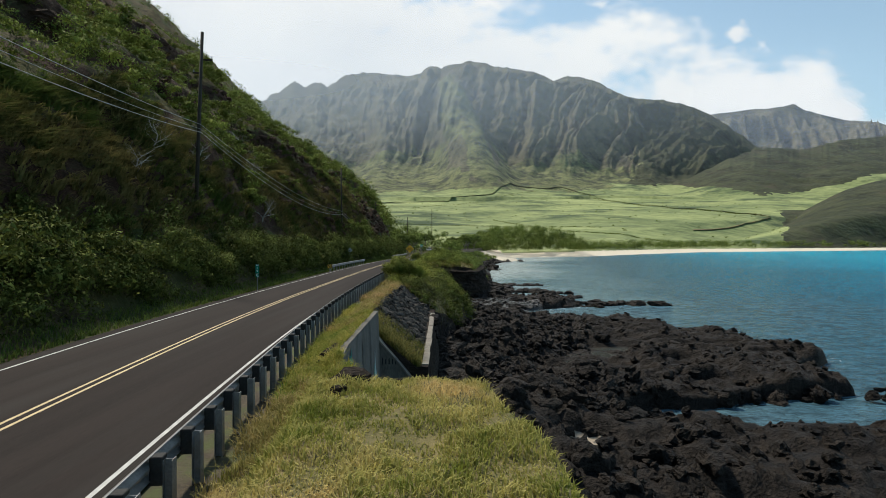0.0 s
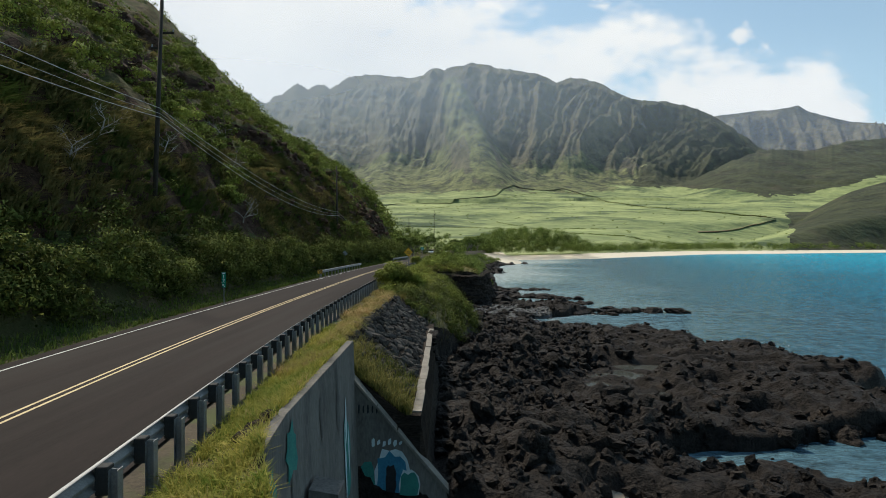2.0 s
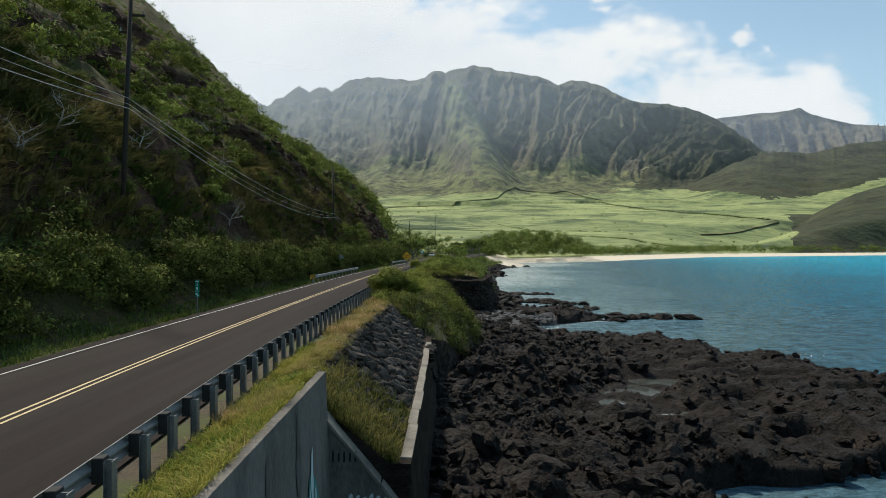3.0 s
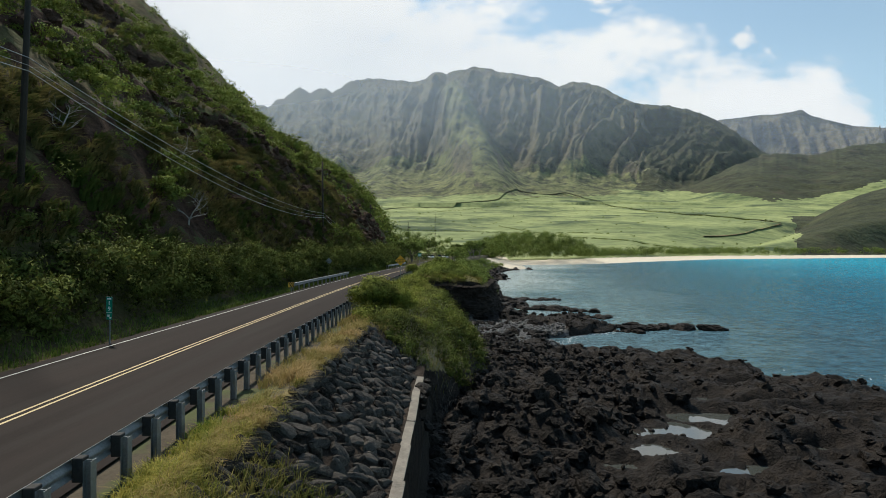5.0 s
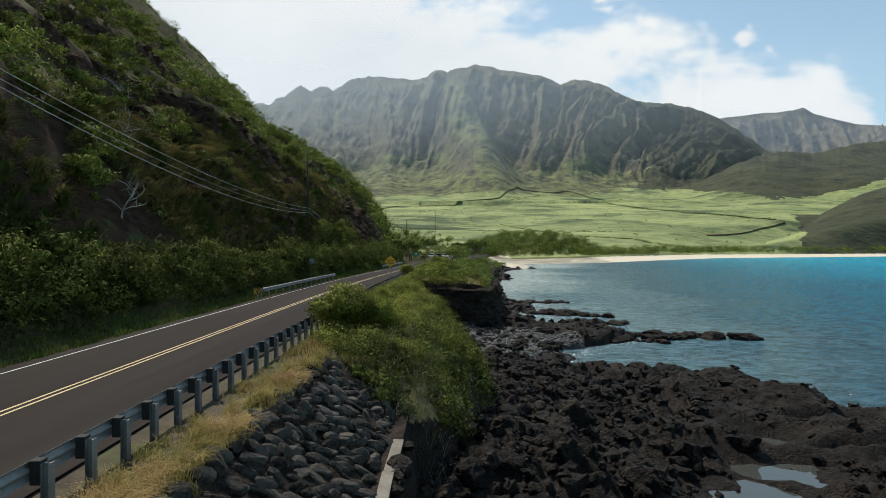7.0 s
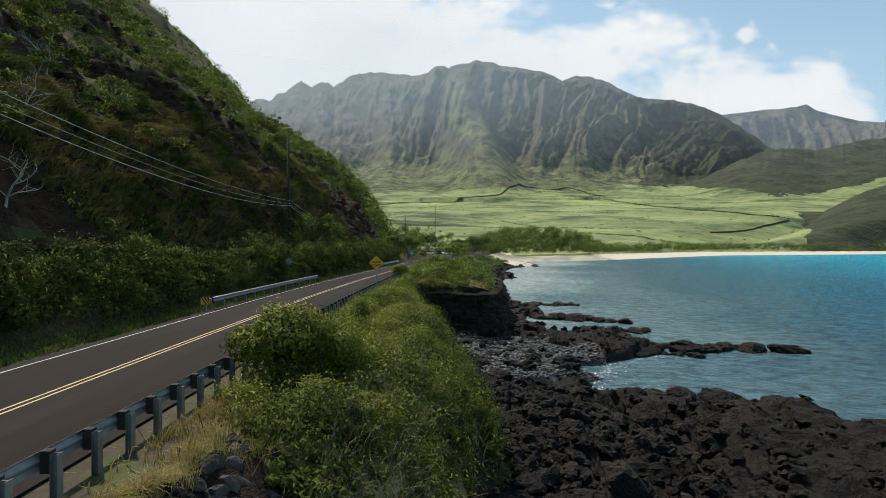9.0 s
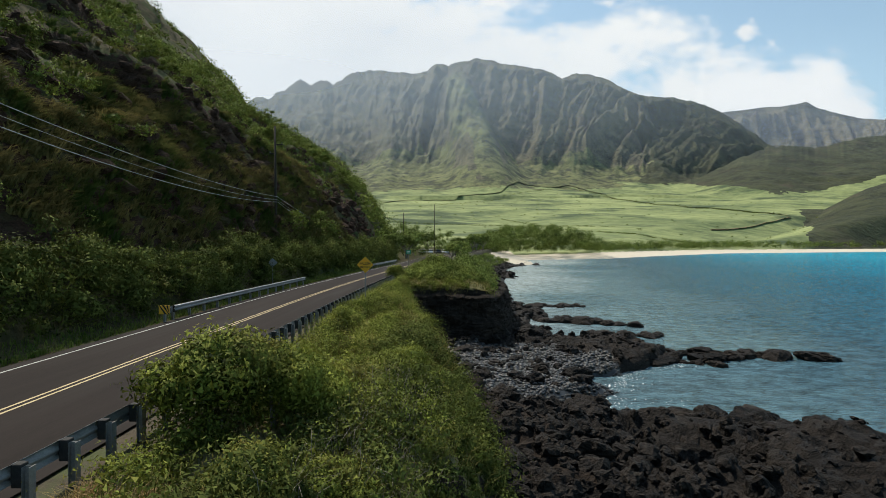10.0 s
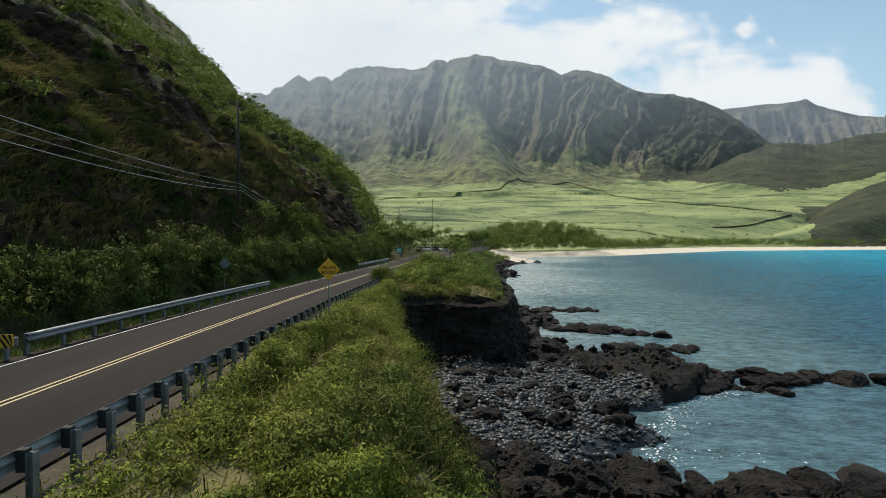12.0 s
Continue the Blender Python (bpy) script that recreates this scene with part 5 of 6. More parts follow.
# ---- lava boulders and the pebble beach ----
def build_rocks():
    kinds = [rough_stone(2, 400 + i, 0.75) for i in range(8)]
    large = [rough_stone(3, 450 + i, 0.65) for i in range(5)]
    n = 7600
    y = 8 + 104 * RNG.random(n)
    x = np.interp(y, CUT_Y, FOOT_X) + 0.1 + (np.interp(y, SHORE_Y, SHORE_X) - np.interp(y, CUT_Y, FOOT_X)) * RNG.random(n) ** 1.5
    keep = (cove(x, y) < 0.4)
    x, y = x[keep], y[keep]
    k = off_pools(x, y) | (RNG.random(len(x)) < 0.12)
    x, y = x[k], y[k]
    size = 0.07 + 0.33 * RNG.random(len(x)) ** 3
    z = ground_height(x, y)
    k = z > -7.0
    tiny = [rough_stone(1, 470 + i, 0.5) for i in range(6)]
    low = k & (size < 0.17)
    mid = k & (size >= 0.17)
    pos = np.stack([x, y, z + size * 0.15], 1)
    gravel = scatter_stones(tiny, pos[low], size[low], 0.8)
    small = scatter_stones(kinds, pos[mid], size[mid], 0.75)
    pick = k & (RNG.random(len(x)) < 0.02)
    size = 0.22 + 0.35 * RNG.random(len(x)) ** 2
    big = scatter_stones(large, np.stack([x, y, z], 1)[pick], size[pick], 0.6)
    n = 460
    y = 18 + 54 * RNG.random(n)
    x = np.interp(y, CUT_Y, FOOT_X) + 0.4 + 13 * RNG.random(n) ** 1.4
    size = 0.26 + 0.5 * RNG.random(n) ** 2.2
    k = off_pools(x, y) & (ground_height(x, y) > -6.75) & (((x - 6.5) / 2.4) ** 2 + ((y - 28.2) / 1.6) ** 2 > 1)
    big = joined([big, scatter_stones(large, np.stack([x, y, ground_height(x, y) + 0.1 * size], 1)[k], size[k], 0.85)])
    n = 620
    y = 40 + 27 * RNG.random(n)
    x = np.interp(y, CUT_Y, FOOT_X) - 0.3 + 9.5 * RNG.random(n) ** 1.3
    size = 0.14 + 0.3 * RNG.random(n) ** 2
    k = off_pools(x, y)
    field = scatter_stones(kinds, np.stack([x, y, ground_height(x, y) + size * 0.3], 1)[k], size[k], 0.85)
    n = 170
    x = 9 + 25 * RNG.random(n)
    y = np.where(RNG.random(n) < 0.6, 37.6 + 0.5 * RNG.normal(size=n), 29.6 + 0.5 * RNG.normal(size=n))
    size = 0.2 + 0.45 * RNG.random(n) ** 2
    brink = scatter_stones(large, np.stack([x, y, -6.75 + 0.5 * RNG.random(n)], 1), size, 0.8)
    n = 90
    x, y = 1 + 12 * RNG.random(n), 80 + 17 * RNG.random(n)
    size = 0.2 + 0.5 * RNG.random(n) ** 2
    brink = joined([brink, scatter_stones(large, np.stack([x, y, ground_height(x, y) + 0.1], 1), size, 0.7)])
    n = 420
    y = 118 + 200 * RNG.random(n)
    x = np.interp(y, CUT_Y, LEDGE_X) + (np.interp(y, SHORE_Y, SHORE_X) + 1.5 - np.interp(y, CUT_Y, LEDGE_X)) * RNG.random(n)
    size = 0.3 + 0.7 * RNG.random(n) ** 2
    shore = scatter_stones(kinds, np.stack([x, y, np.maximum(ground_height(x, y), SEA - 0.2)], 1), size, 0.7)
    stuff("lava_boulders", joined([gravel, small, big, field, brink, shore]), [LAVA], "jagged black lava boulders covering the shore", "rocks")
    # broken rock below the headland and the bank
    n2 = 90
    y2 = 99 + 18 * RNG.random(n2)
    f = RNG.random(n2)
    x2 = np.interp(y2, CUT_Y, MID_X) + f * (np.interp(y2, CUT_Y, FOOT_X) - np.interp(y2, CUT_Y, MID_X))
    n3 = 120
    y3 = 63 + 14 * RNG.random(n3)
    f3 = RNG.random(n3)
    x3 = np.interp(y3, CUT_Y, LEDGE_X) + f3 * (np.interp(y3, CUT_Y, FOOT_X) + 0.8 - np.interp(y3, CUT_Y, LEDGE_X))
    pos = np.concatenate([np.stack([x2, y2, ground_height(x2, y2)], 1), np.stack([x3, y3, ground_height(x3, y3)], 1)])
    size = 0.2 + 0.5 * RNG.random(len(pos)) ** 2
    stuff("cliff_rocks", scatter_stones(kinds, pos, size, 0.8), [CLIFF], "broken dark rock faces of the headland", "rocks", True)
    pebble = [rough_stone(1, 500 + i, 0.12) for i in range(5)]
    n = 17000
    x, y = -2 + 20 * RNG.random(n), 73 + 26 * RNG.random(n)
    k = cove(x, y) > 0.35
    x, y = x[k], y[k]
    z = ground_height(x, y)
    k = z > SEA - 0.35
    x, y, z = x[k], y[k], z[k]
    size = 0.06 + 0.19 * RNG.random(len(x)) ** 3.5
    stuff("beach_cobbles", scatter_stones(pebble, np.stack([x, y, z + size * 0.3], 1), size, 0.6), [COBBLE], "smooth grey cobbles of the small pebble beach", "pebbles", True)


build_rocks()


def build_headland_cliff():
    """The headland's face: uneven beds of dark rock, each standing out or worn back, with upright cracks."""
    way = np.array([(-4.6, 96.2), (-3.4, 97.1), (-0.5, 97.7), (2.4, 97.3), (4.7, 98.0), (6.0, 100.2), (6.9, 104), (7.4, 110), (8.0, 119)])
    run = np.concatenate([[0], np.cumsum(np.hypot(*np.diff(way, axis=0).T))])
    t = np.linspace(0, run[-1], 190)
    px, py = (np.interp(t, run, way[:, k]) for k in (0, 1))
    px, py = (np.convolve(np.pad(p, 6, mode="edge"), np.ones(13) / 13, mode="valid") for p in (px, py))
    tx, ty = np.gradient(px), np.gradient(py)
    nx, ny = ty / np.hypot(tx, ty), -tx / np.hypot(tx, ty)
    f = np.linspace(0, 1, 64)
    T, F = np.meshgrid(t, f)
    top = -1.0 + 0.35 * fractal(t * 0.35, t * 0, 141, 3)
    Z = -6.6 + (top[None] + 6.6) * F
    bed = Z * 1.5 + 0.5 * fractal(T * 0.2, Z * 0.3, 142, 3)
    proud = value_noise(np.floor(bed), np.floor(T * 0.55 + 3 * value_noise(np.floor(bed), bed * 0, 144)), 143)
    out = 0.22 * proud + 1.0 * fractal(T * 0.33, Z * 0.45, 145, 6, 0.62) + 0.5 * (ridged(T * 0.8, Z * 0.7, 146, 4, 0.6) - 0.5) + 1.3 * (1 - F) ** 2.2 + 0.1
    out = out - 0.7 * smooth_step(0.93, 1.0, F)
    verts = np.stack([px[None] + nx[None] * out, py[None] + ny[None] * out, Z], 2).reshape(-1, 3)
    ob = new("cliff", np_mesh("cliff", verts, grid_faces(len(t), len(f)), [CLIFF]))
    tagged(ob, "layered dark rock face of the grass-topped headland", "cliff", kind="structure")


build_headland_cliff()


def sea_rocks():
    """Rocks and reefs that stand in the water."""
    reefs = ((13, 19, 119.5, 118.5, 0.9, 12, 0.9), (18.5, 25.5, 118, 115.6, 0.6, 12, 0.75), (16.4, 25.2, 107.6, 106.4, 0.55, 14, 0.7), (12.5, 18, 137, 137.5, 1.8, 12, 0.7), (17.5, 23.8, 137.5, 138.5, 0.7, 12, 0.55), (10.5, 15, 128, 126, 2.0, 10, 0.8), (22, 46, 330, 330, 7.0, 30, 0.9),
             (21, 26, 95.5, 94.6, 1.1, 12, 0.7), (26, 32.4, 95.2, 94.6, 0.6, 13, 0.75), (34.6, 37, 93.8, 93.5, 0.3, 4, 0.85), (20, 25, 92.6, 91.6, 0.5, 9, 0.5), (11, 20, 99.5, 98, 1.1, 12, 0.95), (12, 20.5, 75.6, 76.2, 0.5, 10, 0.75), (13.5, 20, 74.0, 74.0, 1.2, 10, 1.0), (21, 26, 72.0, 68.5, 1.2, 10, 0.95), (25.5, 33, 61.5, 58.0, 1.0, 14, 0.7), (14, 20, 91.0, 93.5, 0.8, 10, 0.85))
    shapes = [np_mesh("boulder", *rough_stone(4, 600 + i, 0.36), [LAVA]) for i in range(5)]
    low = [np_mesh("boulder", *rough_stone(3, 610 + i, 0.42), [LAVA]) for i in range(4)]
    for x1, x2, y1, y2, wob, n, size in reefs:
        for i in range(n):
            f = (i + RNG.random()) / n
            x, y = x1 + (x2 - x1) * f, y1 + (y2 - y1) * f
            s = size * (0.6 + 0.9 * RNG.random())
            ob = new("boulder", shapes[int(RNG.integers(0, 5))] if y < 100 else low[int(RNG.integers(0, 4))])
            ob.matrix_basis = pose(x, y + wob * RNG.normal(), SEA + 0.12 * s, RNG.normal() * 12, RNG.normal() * 12, RNG.random() * 360) @ Matrix.Diagonal((s * 1.35, s * 0.95, s * 0.62, 1))
            tagged(ob, "wet black lava rock standing in the shallow sea", "rock", "rocks in the sea")
    for x, y, z, s in ((5.2, 33.0, -5.2, 1.5), (5.0, 54.4, -4.5, 0.8), (3.6, 51.4, -4.7, 0.7), (5.4, 82.0, -6.6, 0.9), (9.2, 100.4, -5.6, 1.6), (11.5, 86.3, -6.6, 0.8), (7.0, 57.0, -4.9, 1.0), (8.5, 72.5, -5.6, 1.3), (5.8, 72.0, -5.3, 1.2), (3.8, 74.5, -5.3, 1.0)):
        ob = new("boulder", shapes[int(RNG.integers(0, 5))])
        ob.matrix_basis = pose(x, y, z, 10, 5, RNG.random() * 360) @ Matrix.Diagonal((s, s * 0.9, s * 0.8, 1))
        tagged(ob, "large dark lava boulder on the rocky shore", "rock", "boulders on the shore")


sea_rocks()


def knoll_stones():
    shapes = [np_mesh("boulder", *rough_stone(2, 620 + i, 0.4), [CLIFF]) for i in range(3)]
    for x, y, s in ((-2.1, 11.95, 0.42), (-2.25, 11.1, 0.2), (-1.2, 11.8, 0.12), (-3.6, 16.2, 0.22), (-3.5, 16.7, 0.25), (-3.55, 17.3, 0.24), (-3.5, 17.9, 0.2), (-3.6, 18.4, 0.17), (-3.5, 19.4, 0.14)):
        ob = new("boulder", shapes[int(RNG.integers(0, 3))])
        ob.matrix_basis = pose(x, y, float(ground_height(x, y)) + s * 0.2, 0, 8, RNG.random() * 360) @ Matrix.Diagonal((s, s * 0.8, s * 0.7, 1))
        tagged(ob, "dark brown stone half sunk in grass by the culvert", "rock", "stones in the grass")


knoll_stones()


# ---- woods behind the beach ----
def build_woods():
    blocks = []
    n = 560
    x = -30 + 44 * RNG.random(n)
    y = 172 + 190 * RNG.random(n)
    k = (np.abs(x - road_x(y)) > 6) & ~((x > -11) & (x < 4) & (y > 235) & (y < 268))
    k &= x < np.interp(y, CUT_Y, BROW_X)
    x, y = x[k], y[k]
    r = 1.0 + 1.8 * RNG.random(len(x))
    lift = (1.0 + 8.5 * RNG.random(len(x))) * smooth_step(6, 14, np.abs(x - road_x(y)))
    blocks.append(leafy_lumps(np.stack([x, y, r * 0.6 + lift], 1), r, 120, 0.34))
    n = 380
    y = 120 + 215 * RNG.random(n)
    x = np.interp(y, CUT_Y, BROW_X) - 3 + RNG.random(n) * (np.interp(y, CUT_Y, LEDGE_X) + 4 - np.interp(y, CUT_Y, BROW_X))
    k = x > road_x(y) + 6.5
    x, y = x[k], y[k]
    r = 0.7 + 0.9 * RNG.random(len(x))
    blocks.append(leafy_lumps(np.stack([x, y, ground_height(x, y) + r * 0.4], 1), r, 110, 0.25))
    n = 1100
    t = RNG.random(n) ** 1.6
    x = 12 + 1000 * t
    y = shore_y(x) + 60 + (25 + 120 * t) * RNG.random(n)
    r = 2.4 + 2.4 * RNG.random(n) + 3.0 * t
    z = -2.5 + r * 0.4 + 6.0 * RNG.random(n) ** 1.5
    blocks.append(leafy_lumps(np.stack([x, y, z], 1), r, 70, 0.7 + 0.8 * t))
    n = 520
    x = 8 + 112 * RNG.random(n)
    y = shore_y(x) + 18 + 75 * RNG.random(n)
    r = 2.6 + 2.6 * RNG.random(n)
    dome = 19.0 * np.sin(np.pi * np.clip((x - 5) / 118, 0, 1)) ** 0.6
    blocks.append(leafy_lumps(np.stack([x, y, -3.0 + dome * (0.35 + 0.65 * RNG.random(n))], 1), r, 125, 0.62))
    stuff("coastal_woods", joined(blocks), [WOOD_LEAF], "low green thorn woods behind the beach", "woods")


WOOD_LEAF = material("wood_leaves", (0.012, 0.027, 0.006), (0.21, 0.27, 0.065), 0.09, 0.75, 0.3, 1.2, through_light=0.25, spread=0.35, bump_size=0.6, spec=0.06)
build_woods()


# ---- revetment of pitched stones ----
REVET_STONE = material("grey_pitching_stone", (0.01, 0.0088, 0.008), (0.105, 0.092, 0.08), 2.2, 0.85, 0.8, 9.0, by="object", spread=0.8, spec=0.1, bump_size=0.1)


def build_revetment():
    """Rough stones pitched on the slope below the verge."""
    thing = tagged(new("revetment"), "sloping revetment of rough dark pitched stones", "stone revetment")
    bm = bmesh.new()
    ys = (27.2, 47.5)
    q = [bm.verts.new(p) for p in ((-3.95, ys[0], 0.02), (-1.4, ys[0], -2.0), (-1.4, ys[1], -2.0), (-3.95, ys[1], 0.02))]
    bm.faces.new(q)
    part("mortar_bed", bm, CLIFF, thing)
    meshes = [np_mesh("stone", *split_stone(700 + i), [REVET_STONE]) for i in range(7)]
    slope = math.degrees(math.atan2(2.02, 2.55))
    k = 0
    extra = []
    y = ys[0] + 0.15
    while y < ys[1] - 0.1:
        f = 0.03 + 0.05 * RNG.random()
        while f < 0.99:
            length = 0.2 + 0.16 * RNG.random()
            x, z = -3.95 + 2.55 * f, 0.02 - 2.02 * f
            m = pose(x, y + 0.07 * RNG.normal(), z + 0.05, 0, slope, 0) @ pose(0, 0, 0.02 * RNG.normal(), RNG.normal() * 14, RNG.normal() * 14 - 8, 35 + RNG.normal() * 22) @ Matrix.Diagonal((length, 0.11 + 0.08 * RNG.random(), 0.1 + 0.09 * RNG.random(), 1))
            f += length * 0.5 + 0.02
            me = meshes[int(RNG.integers(0, 7))]
            if k < 300 and y < 44:
                ob = new("stone", me)
                ob.parent = thing
                ob.matrix_basis = m
                k += 1
            else:
                extra.append((me, m))
        y += 0.31
    bm = bmesh.new()
    for me, m in extra:
        start = len(bm.verts)
        bm.from_mesh(me)
        bm.verts.ensure_lookup_table()
        for v in bm.verts[start:]:
            v.co = m @ v.co
    rest = part("stone_filling", bm, REVET_STONE, thing)
    rest["kind"] = "stuff"


build_revetment()


# ---- sheets standing in for haze over the valley ----
def haze_sheet_material(x1, x2, a1, a2, top):
    """Tinted sheet in place of haze: lit through by the sun, denser towards x1, gone near the ground and above the
    tops.
    """
    m = bpy.data.materials.new("haze_sheet")
    m.use_nodes = True
    nt = m.node_tree
    nt.nodes.remove(nt.nodes["Principled BSDF"])
    geo = nt.nodes.new("ShaderNodeNewGeometry")
    sep = nt.nodes.new("ShaderNodeSeparateXYZ")
    nt.links.new(geo.outputs["Position"], sep.inputs[0])
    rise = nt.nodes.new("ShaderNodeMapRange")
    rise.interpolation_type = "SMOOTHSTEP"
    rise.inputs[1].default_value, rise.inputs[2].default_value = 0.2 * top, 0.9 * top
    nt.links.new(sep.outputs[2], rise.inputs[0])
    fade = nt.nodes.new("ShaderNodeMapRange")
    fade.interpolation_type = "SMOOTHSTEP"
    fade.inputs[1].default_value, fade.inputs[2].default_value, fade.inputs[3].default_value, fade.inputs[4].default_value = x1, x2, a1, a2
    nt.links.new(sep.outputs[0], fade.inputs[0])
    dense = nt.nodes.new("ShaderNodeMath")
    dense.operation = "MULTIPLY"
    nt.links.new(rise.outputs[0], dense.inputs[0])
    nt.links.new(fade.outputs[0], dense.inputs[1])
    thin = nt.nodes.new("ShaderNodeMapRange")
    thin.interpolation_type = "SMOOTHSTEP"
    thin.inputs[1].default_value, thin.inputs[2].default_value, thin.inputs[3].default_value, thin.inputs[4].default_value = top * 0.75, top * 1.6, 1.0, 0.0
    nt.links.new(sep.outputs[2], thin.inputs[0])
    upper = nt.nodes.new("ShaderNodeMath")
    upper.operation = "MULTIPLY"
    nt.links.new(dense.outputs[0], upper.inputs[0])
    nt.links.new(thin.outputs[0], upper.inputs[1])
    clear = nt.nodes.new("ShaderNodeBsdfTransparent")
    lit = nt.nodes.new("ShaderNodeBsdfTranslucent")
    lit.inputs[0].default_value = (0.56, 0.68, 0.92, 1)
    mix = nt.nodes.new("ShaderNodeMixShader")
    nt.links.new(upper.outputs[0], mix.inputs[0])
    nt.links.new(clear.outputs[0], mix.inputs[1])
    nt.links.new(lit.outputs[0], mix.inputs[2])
    nt.links.new(mix.outputs[0], nt.nodes["Material Output"].inputs[0])
    return m


def build_haze_sheets():
    """Two thin upright sheets added in place of haze: before the ridge, and before the range behind it."""
    for R, u1, base, m in ((1240.0, -1.2, -20, haze_sheet_material(-600.0, 1000.0, 0.38, 0.1, 425)), (3750.0, 0.44, 250, haze_sheet_material(1500.0, 1900.0, 0.0, 0.17, 900))):
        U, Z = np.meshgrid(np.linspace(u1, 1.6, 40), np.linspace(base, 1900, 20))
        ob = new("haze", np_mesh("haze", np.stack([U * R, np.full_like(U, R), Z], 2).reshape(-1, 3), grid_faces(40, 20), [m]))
        tagged(ob, "thin pale sheet standing in for haze before the mountains", "haze", kind="structure")


build_haze_sheets()


# ---- tracks and hedgerows in the valley ----
DIRT = material("red_dirt", (0.2, 0.12, 0.07), (0.34, 0.22, 0.13), 0.05, 0.95, 0.0, 0.5)


def valley_line(points, step=0.004):
    us, rs = zip(*points)
    u = np.arange(us[0], us[-1], step)
    r = np.interp(u, us, rs)
    r = r * (1 + 0.012 * fractal(u * 25, u * 0, 131, 3))
    return u, r, valley_height(u, r)[0]


def dirt_track(points, width):
    u, r, z = valley_line(points)
    a = np.stack([u * (r - width), r - width, z + 0.6], 1)
    b = np.stack([u * (r + width), r + width, z + 1.6], 1)
    n = len(u)
    i = np.arange(n - 1)
    ob = new("dirt_track", np_mesh("dirt_track", np.concatenate([a, b]), np.stack([i, i + 1, i + n + 1, i + n], 1), [DIRT]))
    tagged(ob, "reddish dirt track across the valley meadows", "dirt track", kind="structure")


dirt_track(((-0.12, 1700), (-0.084, 1800), (0.03, 1900), (0.09, 1960), (0.12, 2150), (0.21, 2200), (0.29, 1860), (0.41, 1450), (0.51, 1330), (0.58, 1240)), 9)
dirt_track(((0.44, 1010), (0.5, 1080), (0.55, 1180), (0.58, 1240)), 8)


def build_hedgerows():
    blocks = []
    for pts, rad in ((((0.09, 1180), (0.2, 960), (0.3, 890), (0.42, 840)), 3.0), (((-0.05, 1560), (0.1, 1900), (0.2, 2180), (0.3, 1800), (0.42, 1400), (0.56, 1270)), 3.4), (((-0.1, 1120), (0.1, 1050), (0.28, 1000)), 2.5)):
        u, r, z = valley_line(pts, 0.0028)
        k = RNG.random(len(u)) < 0.8
        blocks.append(leafy_lumps(np.stack([u * r, r, z], 1)[k], rad * (0.7 + 0.6 * RNG.random(k.sum())), 24, rad * 0.5))
    n = 240
    u = -0.1 + 0.75 * RNG.random(n)
    r = 900 + 1300 * RNG.random(n)
    blocks.append(leafy_lumps(np.stack([u * r, r, valley_height(u, r)[0]], 1), 2 + 3 * RNG.random(n), 24, 1.4))
    stuff("hedgerows", joined(blocks), [LEAF], "dark hedgerows and scattered trees on the valley meadows", "hedges")


build_hedgerows()


# ---- cables, dead trees ----
CABLE = material("pale_cable", (0.25, 0.25, 0.25), (0.4, 0.4, 0.4), 2.0, 0.5, 0.0)
DEAD_WOOD = material("bleached_wood", (0.2, 0.18, 0.16), (0.42, 0.39, 0.36), 3.0, 0.9, 0.2)


def cable(a, b, sag, r, mat):
    cu = bpy.data.curves.new("cable", "CURVE")
    cu.dimensions = "3D"
    cu.bevel_depth, cu.bevel_resolution = r, 1
    sp = cu.splines.new("POLY")
    n = 24
    sp.points.add(n)
    for i in range(n + 1):
        f = i / n
        p = Vector(a).lerp(Vector(b), f)
        sp.points[i].co = (p.x, p.y, p.z - sag * 4 * f * (1 - f), 1)
    cu.materials.append(mat)
    ob = new("overhead_cable", cu)
    return tagged(ob, "thin overhead cable sagging between utility poles", "cable", "cables between the poles")


ATTACH = ((-15.0, -18.0, 12.6), (-18.5, 43.4, 12.1), (-18.4, 103.0, 9.0), (-19.6, 163.0, 7.0), (-14.0, 223.0, 8.5))
for a, b in zip(ATTACH, ATTACH[1:]):
    for dz, off, sag, r in ((0.15, 0.12, 1.3, 0.018), (-0.2, 0.14, 1.5, 0.012), (-0.45, 0.16, 1.75, 0.02)):
        cable((a[0] + off, a[1], a[2] + dz), (b[0] + off, b[1], b[2] + dz), sag, r, CABLE)
    cable((a[0] - 0.2, a[1], a[2] + 2.4), (b[0] - 0.2, b[1], b[2] + 2.4), 1.0, 0.01, POLE_WOOD)


